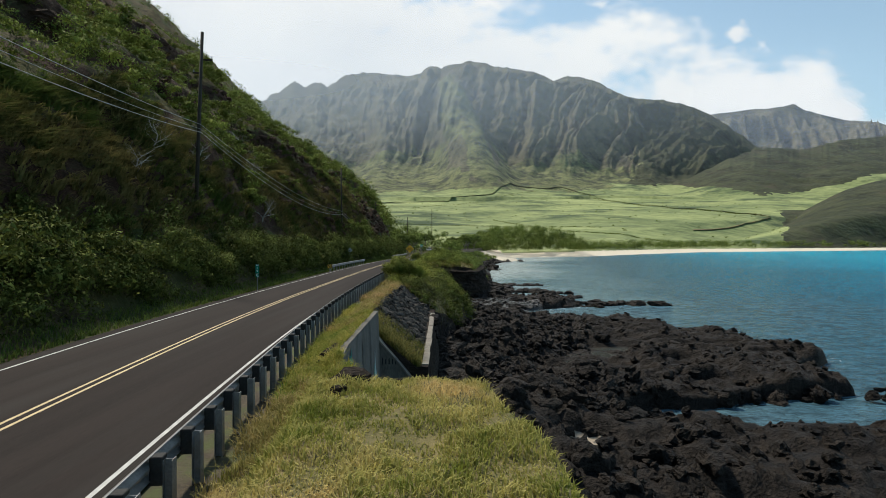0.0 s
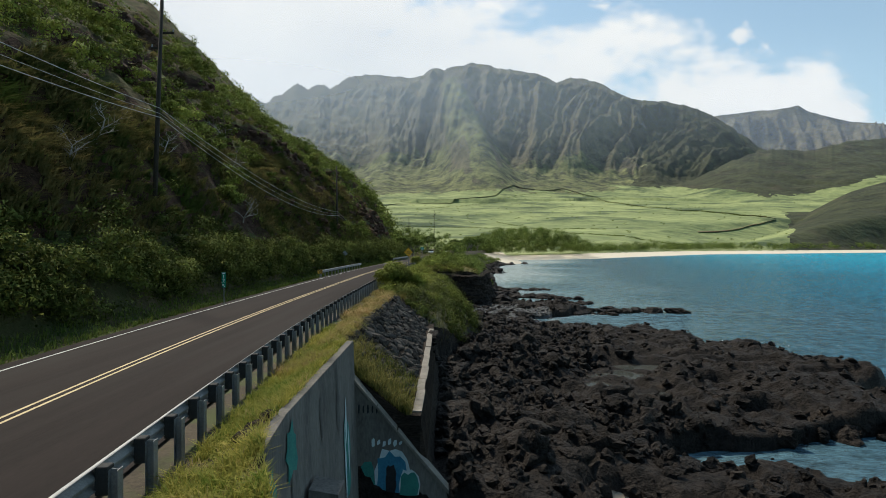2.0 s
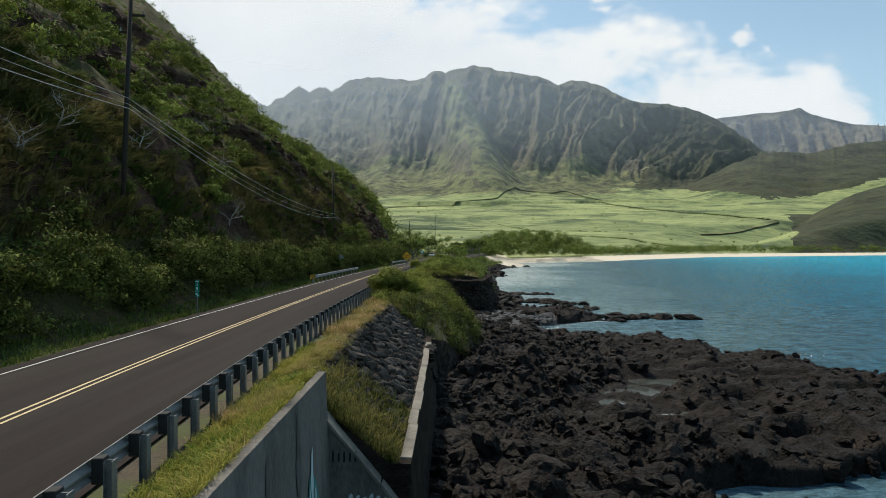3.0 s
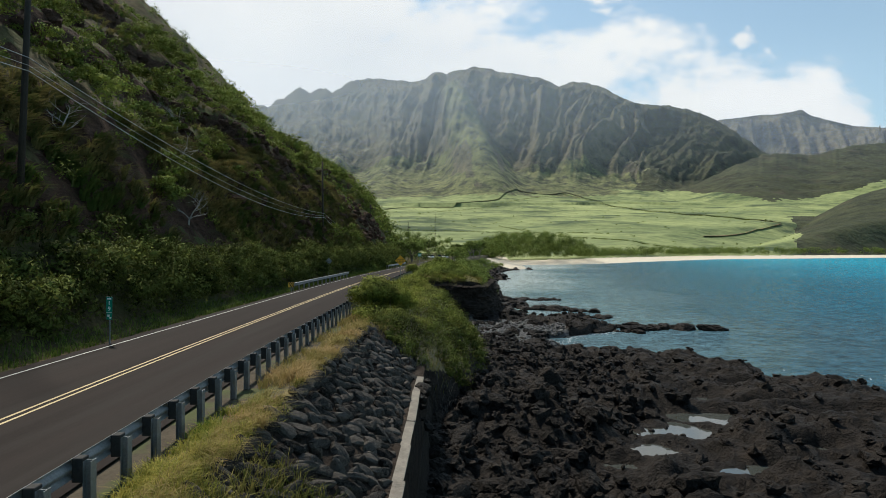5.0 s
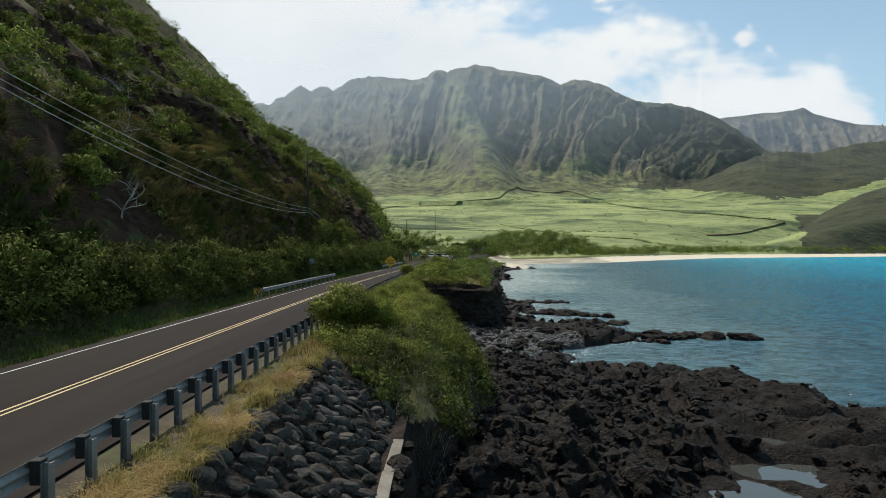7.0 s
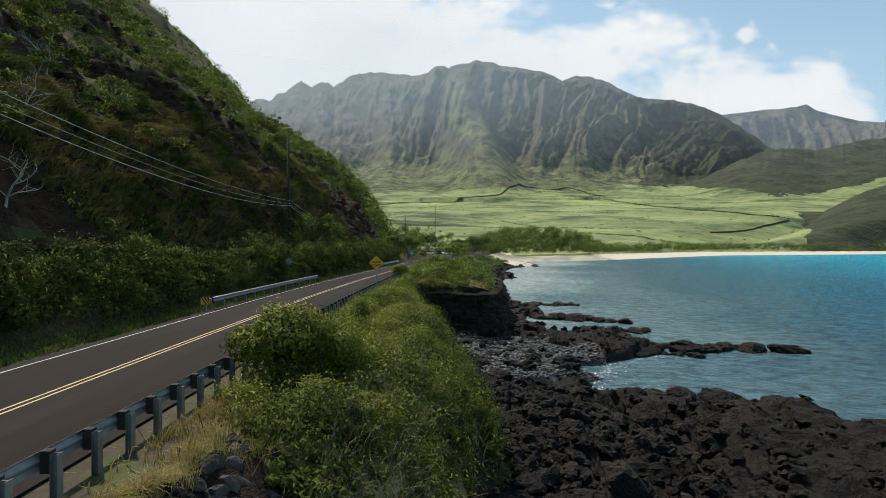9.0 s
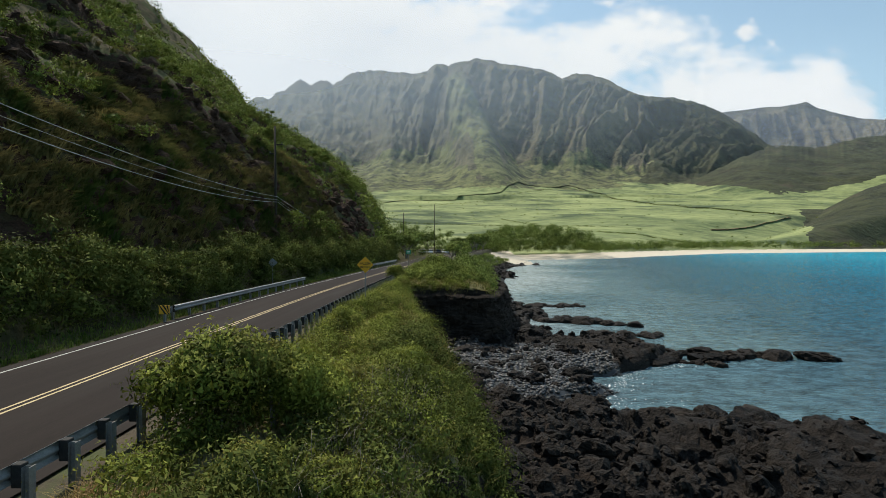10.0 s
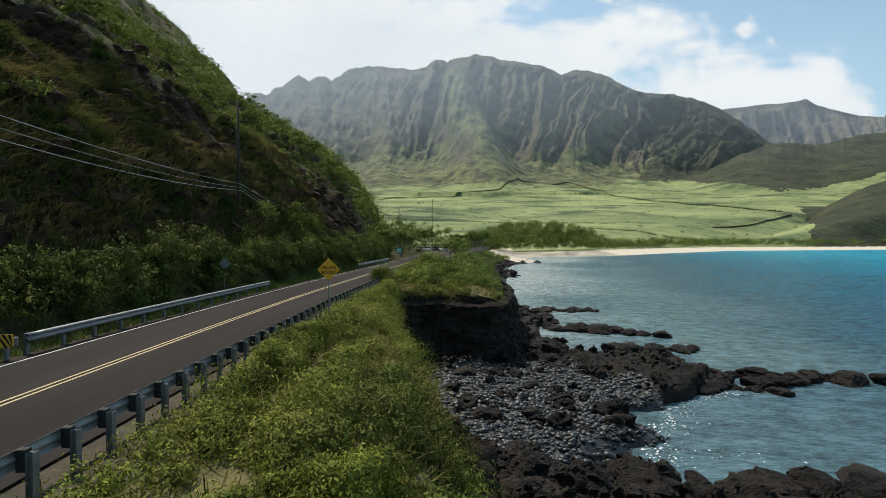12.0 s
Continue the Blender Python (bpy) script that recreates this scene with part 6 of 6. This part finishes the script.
def dead_tree(x, y, h, seed):
    rng = random.Random(seed)
    z = float(ground_height(x, y))
    thing = tagged(new("dead_tree"), "bare bleached dead tree on the hillside scrub", "dead tree", "dead trees on the hillside")
    thing.location = (x, y, z)

    def limb(p, d, length, r, level, parent):
        bm = bmesh.new()
        ends = []
        for _ in range(3):
            q = p + d * length / 3
            rod(bm, p, q, r, r * 0.8, 5)
            p, r = q, r * 0.8
            d = (d + Vector((rng.gauss(0, 0.22), rng.gauss(0, 0.22), rng.gauss(0.02, 0.15)))).normalized()
            ends.append((p.copy(), d.copy(), r))
        ob = part("trunk" if level == 0 else "branch", bm, DEAD_WOOD, parent)
        if level < 2:
            for p2, d2, r2 in ends:
                for _ in range(2):
                    side = (d2 * 0.5 + Vector((rng.gauss(0, 0.8), rng.gauss(0, 0.5), rng.gauss(0.25, 0.35)))).normalized()
                    limb(p2, side, length * 0.62, r2 * 0.6, level + 1, thing)

    limb(Vector((0, 0, -0.3)), Vector((0.15, 0, 1)).normalized(), h * 0.55, 0.07, 0, thing)


for x, y, h, sd in ((-20.4, 40.0, 3.2, 1), (-19.5, 61.3, 3.6, 2), (-22.6, 66.5, 3.4, 3), (-21.5, 50.0, 3.0, 4), (-26.0, 73.0, 4.0, 5), (-19.3, 36.0, 2.6, 6)):
    dead_tree(x, y, h, sd)


# ---- signs ----
GREEN_SIGN = material("sign_green", (0.0, 0.22, 0.14), (0.0, 0.28, 0.18), 3.0, 0.4, 0.0)
SIGN_WHITE = material("sign_white", (0.75, 0.75, 0.75), (0.85, 0.85, 0.85), 3.0, 0.4, 0.0)
SIGN_BLACK = material("sign_black", (0.012, 0.012, 0.012), (0.02, 0.02, 0.02), 3.0, 0.5, 0.0)
SIGN_AMBER = material("marker_yellow", (0.7, 0.36, 0.03), (0.8, 0.44, 0.05), 3.0, 0.5, 0.0)
DULL_ALUMINIUM = material("dull_aluminium", (0.16, 0.17, 0.18), (0.26, 0.27, 0.28), 3.0, 0.5, 0.0, metal=0.4)


def lettering(text, size, where, parent, mat):
    """Flat built-in-font letters facing -y, as a mesh part."""
    cu = bpy.data.curves.new("lettering", "FONT")
    cu.body, cu.size, cu.align_x, cu.align_y, cu.extrude, cu.offset = text, size, "CENTER", "CENTER", 0.002, size * 0.018
    tmp = bpy.data.objects.new("lettering", cu)
    me = bpy.data.meshes.new_from_object(tmp)
    bpy.data.objects.remove(tmp)
    me.materials.clear()
    me.materials.append(mat)
    ob = new("lettering", me)
    ob.parent = parent
    ob.matrix_basis = Matrix.Translation(where) @ pose(0, 0, 0, 90, 0, 0)
    return ob


panel = [o for o in bpy.data.objects if o.name == "warning_sign"][0].children[0]
lettering("FALLEN", 0.2, (0, -0.014, 2.73), panel, SIGN_BLACK)
lettering("ROCKS", 0.2, (0, -0.014, 2.5), panel, SIGN_BLACK)


def mile_marker():
    thing = tagged(new("mile_marker"), "narrow green mile marker sign on a thin post", "road sign")
    thing.matrix_basis = pose(-13.5, 41.26, 0, 0, 0, -6)
    bm = bmesh.new()
    box(bm, (0, 0, 1.58), (0.26, 0.012, 0.64), bevel=0.004)
    p1 = part("panel", bm, GREEN_SIGN, thing)
    bm = bmesh.new()
    box(bm, (0, 0, 1.11), (0.24, 0.012, 0.26), bevel=0.004)
    p2 = part("lower_panel", bm, GREEN_SIGN, thing)
    bm = bmesh.new()
    for z in (1.895, 1.265):
        box(bm, (0, -0.008, z), (0.25, 0.004, 0.012))
    part("border", bm, SIGN_WHITE, thing)
    bm = bmesh.new()
    box(bm, (0, -0.008, 1.82), (0.18, 0.004, 0.06))
    box(bm, (-0.03, -0.008, 1.14), (0.1, 0.004, 0.09))
    box(bm, (0.05, -0.008, 1.05), (0.08, 0.004, 0.06))
    part("writing_bar", bm, SIGN_WHITE, thing)
    lettering("1", 0.24, (0, -0.009, 1.64), p1, SIGN_WHITE)
    lettering("9", 0.24, (0, -0.009, 1.41), p1, SIGN_WHITE)
    bm = bmesh.new()
    box(bm, (0, 0.025, 0.75), (0.05, 0.03, 2.1))
    part("post", bm, STEEL, thing)


mile_marker()


def object_marker():
    thing = tagged(new("object_marker"), "yellow and black striped hazard panel at the guardrail's end", "hazard marker")
    thing.matrix_basis = pose(-13.95, 69.5, 0, 0, 0, 8)
    bm = bmesh.new()
    box(bm, (0, 0, 0.62), (0.52, 0.03, 0.46), bevel=0.01)
    part("panel", bm, SIGN_AMBER, thing)
    for k in range(3):
        bm = bmesh.new()
        a = -0.3 + k * 0.2
        pts = [(a, 0.85), (a + 0.1, 0.85), (a + 0.42, 0.39), (a + 0.32, 0.39)]
        pts = [(min(max(x, -0.255), 0.255), z) for x, z in pts]
        q = [bm.verts.new((x, -0.019, z)) for x, z in pts]
        bm.faces.new(q)
        part("stripe", bm, SIGN_BLACK, thing, "black stripe")
    bm = bmesh.new()
    box(bm, (0.0, 0.1, 0.3), (0.1, 0.14, 0.9))
    part("post", bm, STEEL, thing)
    bm = bmesh.new()
    box(bm, (0.3, 0.08, 0.6), (0.12, 0.1, 0.3), bevel=0.01)
    part("end_plate", bm, STEEL, thing)


object_marker()


def roadside_sign(label, x, y, z, w, h, mat, turn, lean=0):
    thing = tagged(new("road_sign"), label, "road sign")
    thing.matrix_basis = pose(x, y, 0, 0, 0, turn)
    bm = bmesh.new()
    box(bm, (0, 0, z), (w, 0.015, h), Matrix.Rotation(radians(lean), 4, "Y"), 0.005)
    part("panel", bm, mat, thing)
    bm = bmesh.new()
    rod(bm, (0, 0.035, -1.0), (0, 0.035, z + h * 0.4), 0.028)
    part("post", bm, STEEL, thing)
    return thing


roadside_sign("dull grey diamond sign seen from its back on a post", -15.0, 90.8, 2.3, 0.6, 0.6, DULL_ALUMINIUM, 10, 45)
green = roadside_sign("small green road sign at the far bend", -4.45, 112.0, 2.9, 0.6, 0.5, GREEN_SIGN, 0)
bm = bmesh.new()
for k in range(2):
    box(bm, (0, -0.011, 3.0 - 0.2 * k), (0.42, 0.004, 0.08))
part("writing_bar", bm, SIGN_WHITE, green)


# ---- parked cars ----
GLASS = material("dark_car_glass", (0.01, 0.012, 0.014), (0.02, 0.022, 0.025), 2.0, 0.08, 0.0, spec=0.6)
TYRE = material("black_rubber", (0.012, 0.012, 0.012), (0.025, 0.025, 0.025), 5.0, 0.9, 0.1)


def car(x, y, turn, paint, label):
    thing = tagged(new("car"), label, "car", "parked cars")
    thing.matrix_basis = pose(x, y, 0.0, 0, 0, turn)
    bm = bmesh.new()
    box(bm, (0, 0, 0.62), (1.78, 4.4, 0.62), bevel=0.14)
    part("body", bm, paint, thing)
    bm = bmesh.new()
    prof = [(-1.5, 0.9), (-1.1, 1.45), (0.6, 1.48), (1.3, 0.95)]
    a = [bm.verts.new((-0.78, p, h)) for p, h in prof]
    b = [bm.verts.new((0.78, p, h)) for p, h in prof]
    bm.faces.new(a)
    bm.faces.new(b[::-1])
    for i in range(4):
        bm.faces.new((a[i], b[i], b[(i + 1) % 4], a[(i + 1) % 4]))
    bmesh.ops.recalc_face_normals(bm, faces=bm.faces[:])
    part("cabin", bm, GLASS, thing)
    bm = bmesh.new()
    box(bm, (0, -0.25, 1.48), (1.5, 1.75, 0.06), bevel=0.02)
    part("roof", bm, paint, thing)
    for wx in (-0.82, 0.82):
        for wy in (-1.35, 1.35):
            bm = bmesh.new()
            rod(bm, (wx - 0.1, wy, 0.33), (wx + 0.1, wy, 0.33), 0.33, sides=16)
            part("wheel", bm, TYRE, thing)


PAINTS = [material("white_car_paint", (0.7, 0.7, 0.7), (0.78, 0.78, 0.78), 1.0, 0.3, 0.0), material("dark_car_paint", (0.02, 0.02, 0.025), (0.03, 0.03, 0.035), 1.0, 0.3, 0.0), material("silver_car_paint", (0.4, 0.41, 0.42), (0.48, 0.49, 0.5), 1.0, 0.3, 0.0)]
for i, (x, k, word) in enumerate(((-6.6, 0, "white"), (-3.6, 1, "black"), (-0.9, 0, "white"), (-9.5, 2, "silver"))):
    car(x, 255.0 + i, 12 + 3 * i, PAINTS[k], word + " car parked beside the road at the trees")


# ---- graffiti on the culvert ----
SPRAY_BLUE = material("blue_spray_paint", (0.02, 0.11, 0.2), (0.05, 0.24, 0.34), 3.0, 0.7, 0.0)
SPRAY_TEAL = material("teal_spray_paint", (0.02, 0.13, 0.12), (0.05, 0.25, 0.2), 2.0, 0.8, 0.0)
SPRAY_PALE = material("pale_spray_paint", (0.35, 0.45, 0.47), (0.55, 0.62, 0.62), 3.0, 0.8, 0.0)
WALL_STAIN = material("wall_stain", (0.06, 0.056, 0.05), (0.11, 0.102, 0.092), 2.0, 0.9, 0.1)
SPRAY_BLACK = material("black_spray_paint", (0.012, 0.012, 0.014), (0.03, 0.03, 0.03), 3.0, 0.8, 0.0)


def daub(points, mat, out, name="graffiti"):
    """A painted patch 4 mm proud of the wall."""
    bm = bmesh.new()
    bm.faces.new([bm.verts.new(Vector(p) + Vector(out)) for p in points])
    part(name, bm, mat, culvert)


def head_patch(x1, z1, x2, z2, mat, lift, skew=0.0):
    cx, cz, rx, rz = (x1 + x2) / 2, (z1 + z2) / 2, (x2 - x1) / 2, (z2 - z1) / 2
    edge = []
    for k in range(18):
        a = 2 * math.pi * k / 18
        c, d = math.cos(a), math.sin(a)
        r = (0.9 + 0.28 * RNG.random()) / (abs(c) ** 4 + abs(d) ** 4) ** 0.25
        edge.append((cx + rx * r * c, 24.9, cz + rz * r * d + skew * c))
    daub(edge, mat, (0, -lift, 0))


head_patch(-2.35, -4.9, -1.35, -2.95, SPRAY_PALE, 0.004)
head_patch(-2.3, -4.9, -1.4, -3.02, SPRAY_BLUE, 0.007)
head_patch(-2.05, -4.2, -1.75, -3.35, SPRAY_BLACK, 0.010)
head_patch(-1.62, -4.9, -1.02, -3.55, SPRAY_PALE, 0.0115)
head_patch(-1.58, -4.9, -1.06, -3.6, SPRAY_TEAL, 0.0145)
head_patch(-2.95, -5.0, -2.4, -3.3, SPRAY_TEAL, 0.004, 0.1)
for k in range(6):
    x = -2.5 + 0.17 * k
    head_patch(x, -2.75 + 0.05 * (k % 2), x + 0.1, -2.52 - 0.04 * (k % 3), SPRAY_PALE, 0.0055, 0.03)
for k in range(5):
    x = -2.92 + 0.14 * k
    head_patch(x, -1.72, x + 0.05, -1.46 - 0.03 * (k % 2), SPRAY_BLACK, 0.0055, 0.02)


def wing_patch(y1, z1, y2, z2, mat, lift):
    def at(y, z):
        f = (y - 15.4) / 9.5
        g = (z + 5.6) / (5.7 + 0.44 * f)
        return (-2.9 + 0.05 * f - 0.22 * g, y, z)
    edge = []
    for k in range(14):
        a = 2 * math.pi * k / 14
        w = 0.62 + 0.6 * RNG.random()
        edge.append(at((y1 + y2) / 2 + (y2 - y1) / 2 * w * math.cos(a), (z1 + z2) / 2 + (z2 - z1) / 2 * w * math.sin(a)))
    daub(edge, mat, (lift, 0, 0))


wing_patch(22.7, -3.4, 23.7, -1.2, SPRAY_TEAL, 0.02)
wing_patch(23.0, -2.0, 23.25, -0.7, SPRAY_PALE, 0.024)
wing_patch(22.8, -3.6, 23.0, -1.5, SPRAY_PALE, 0.026)
wing_patch(23.3, -3.2, 23.45, -1.6, SPRAY_PALE, 0.028)
wing_patch(17.4, -0.9, 18.2, 0.2, SPRAY_TEAL, 0.02)
wing_patch(16.4, -1.2, 16.8, -0.2, SPRAY_TEAL, 0.02)
for k in range(3):
    y = 17.5 + 2.1 * k + 0.8 * RNG.random()
    top = 0.35 - 0.3 * RNG.random()
    wing_patch(y, top - 0.5 - 1.5 * RNG.random(), y + 0.05 + 0.4 * RNG.random() ** 2, top, WALL_STAIN, 0.012 + 0.0004 * k)

# copings of the headwall and a stub of older concrete beside it
LIGHT_CONCRETE = material("light_concrete", (0.11, 0.1, 0.085), (0.24, 0.215, 0.18), 1.5, 0.9, 0.4, 18.0, (0.15, 0.13, 0.11), 1.2, (0.56, 0.7))
prism("coping", [(-3.12, 24.84, -0.66), (-3.12, 24.84, -0.56), (-1.72, 24.84, -2.2), (-1.72, 24.84, -2.3)], (0, 0.5, 0), LIGHT_CONCRETE, culvert)
prism("coping", [(-1.68, 24.84, -2.37), (-1.68, 24.84, -2.25), (-0.1, 24.84, -4.1), (-0.1, 24.84, -4.24)], (0, 0.5, 0), LIGHT_CONCRETE, culvert)
prism("buttress", [(-2.95, 18.6, -5.5), (-2.95, 18.6, -1.4), (-2.35, 18.6, -1.5), (-2.3, 18.6, -5.5)], (0, 0.7, 0), CONCRETE, culvert)
y = 25.6
while y < 42:
    l = 1.5 + 1.5 * RNG.random()
    dx, dz = 0.012 * RNG.normal(), 0.02 * RNG.normal()
    w = 0.28 + 0.03 * RNG.random()
    prism("path_slab", [(-1.12 - w / 2 + dx, y, -1.95), (-1.12 - w / 2 + dx, y, -1.86 + dz * 0.4), (-1.12 + w / 2 + dx, y, -1.87 + dz * 0.5), (-1.12 + w / 2 + dx, y, -1.95)], (0.02 * RNG.normal(), l - 0.02, 0.02 * RNG.normal()), LIGHT_CONCRETE, culvert)
    y += l


# ---- tide pools, foam ----
def still_water():
    m = bpy.data.materials.new("still_water")
    m.use_nodes = True
    nt = m.node_tree
    bsdf = nt.nodes["Principled BSDF"]
    bsdf.inputs["Base Color"].default_value = (0.05, 0.055, 0.05, 1)
    bsdf.inputs["Roughness"].default_value = 0.04
    bsdf.inputs["IOR"].default_value = 1.33
    bsdf.inputs["Specular IOR Level"].default_value = 1.0
    tex = nt.nodes.new("ShaderNodeTexNoise")
    tex.inputs["Scale"].default_value = 3.0
    b = nt.nodes.new("ShaderNodeBump")
    b.inputs["Strength"].default_value, b.inputs["Distance"].default_value = 0.04, 0.02
    nt.links.new(tex.outputs[0], b.inputs["Height"])
    nt.links.new(b.outputs[0], bsdf.inputs["Normal"])
    return m


POOL_WATER = still_water()
FOAM = material("sea_foam", (0.6, 0.63, 0.63), (0.8, 0.82, 0.82), 2.0, 0.9, 0.3, 12.0)


def build_pools():
    for i, (px, py, ra, rb) in enumerate(POOLS):
        bm = bmesh.new()
        ring = []
        for a in np.linspace(0, 2 * np.pi, 37)[:-1]:
            k = 1.55
            ring.append(bm.verts.new((px + k * ra * math.cos(a), py + k * rb * math.sin(a), -6.36 + 0.002 * i)))
        bm.faces.new(ring)
        ob = part("tide_pool", bm, POOL_WATER)
        tagged(ob, "still tide pool mirroring the sky among lava rocks", "tide pool", "tide pools", "structure")


build_pools()


def build_foam():
    blocks = []
    spots = []
    for y in np.arange(77, 93, 0.09):
        x = float(np.interp(y, SHORE_Y, SHORE_X))
        spots += [(x + abs(RNG.normal()) * 1.2 + 0.7 * math.sin(y * 0.9) + 0.3, y + RNG.normal() * 0.3) for _ in range(3)]
    for cx, cy, n, sp in ((36, 66, 25, 2.0), (34, 50, 25, 2.0), (19, 91.0, 45, 1.2), (15, 79, 25, 1.0)):
        spots += [(cx + RNG.normal() * sp * 1.6, cy + RNG.normal() * sp * 0.6) for _ in range(n)]
    a = np.linspace(0, 2 * np.pi, 9)[:-1]
    for x, y in spots:
        r = 0.015 + 0.05 * RNG.random() ** 2
        rad = r * (0.5 + 0.7 * RNG.random(8))
        v = np.stack([x + 1.2 * rad * np.cos(a), y + 1.6 * rad * np.sin(a), np.full(8, SEA + 0.03 + 0.02 * RNG.random())], 1)
        v = np.concatenate([v, [[x, y, SEA + 0.05]]])
        blocks.append((v, np.stack([np.arange(8), (np.arange(8) + 1) % 8, np.full(8, 8)], 1)))
    stuff("foam", joined(blocks), [FOAM], "white foam where small waves break on the rocks", "foam")


build_foam()


# ---- grass verge below the hillside ----
def build_left_verge():
    n = 16000
    y = 8 + 145 * RNG.random(n)
    x = road_x(y) - 4.0 - 1.5 * RNG.random(n) ** 1.2
    stuff("hillside_verge_grass", blades(x, y, ground_height(x, y), 0.22, 0.02, 0.6), [SHADE_GRASS], "short green grass between the road and the hedge", "grass")


build_left_verge()


# ---- trees where the road leaves the shore ----
def thorn_tree(seed):
    """A spreading thorn tree about 6 high."""
    rng = np.random.default_rng(seed)
    thing = tagged(new("tree"), "spreading green thorn tree beside the road's far end", "tree", "thorn trees")
    bm = bmesh.new()
    rod(bm, (0, 0, -0.5), (0.2, 0.1, 1.4), 0.2, 0.14, 8)
    part("trunk", bm, WOOD, thing)
    tips = []
    for i in range(6):
        a = i * 1.05 + rng.random() * 0.5
        tip = Vector((2.0 * math.cos(a), 2.0 * math.sin(a), 3.2 + 1.4 * rng.random()))
        bm = bmesh.new()
        rod(bm, (0.2, 0.1, 1.3), tip * 0.55 + Vector((0, 0, 0.6)), 0.1, 0.07, 6)
        rod(bm, tip * 0.55 + Vector((0, 0, 0.6)), tip, 0.07, 0.03, 6)
        part("limb", bm, WOOD, thing)
        tips.append(tip)
    c = np.array([t[:] for t in tips] + [(tips[i] * 0.5 + tips[(i + 1) % 6] * 0.5 + Vector((0, 0, 0.6)))[:] for i in range(6)] + [(0, 0, 4.8), (0.8, 0.5, 4.4), (-0.8, -0.4, 4.5)])
    v, f, nn = leafy_lumps(c, 0.8 + 0.5 * rng.random(len(c)), 200, 0.26, 0.75, rng)
    crown = new("crown", np_mesh("crown", v, f, [WOOD_LEAF], None, True, nn))
    crown.parent = thing
    return thing


grove = [thorn_tree(800 + i) for i in range(3)]
for i, (x, y, sc) in enumerate(((-12.5, 172, 1.0), (-10.5, 188, 1.2), (1.5, 176, 0.8), (2.5, 192, 0.9), (3.5, 212, 1.1), (-11.5, 205, 1.3), (-12.0, 240, 1.4), (-13.0, 226, 1.5), (11.0, 285, 1.4), (13.0, 300, 1.5), (-9.0, 290, 1.6), (18.0, 335, 1.6))):
    m = pose(x, y, float(ground_height(x, y)) - 0.1, 0, 0, 67 * i) @ Matrix.Diagonal((sc, sc, sc, 1))
    if i < 3:
        grove[i].matrix_basis = m
    else:
        copy_thing(grove[i % 3], Matrix()).matrix_basis = m
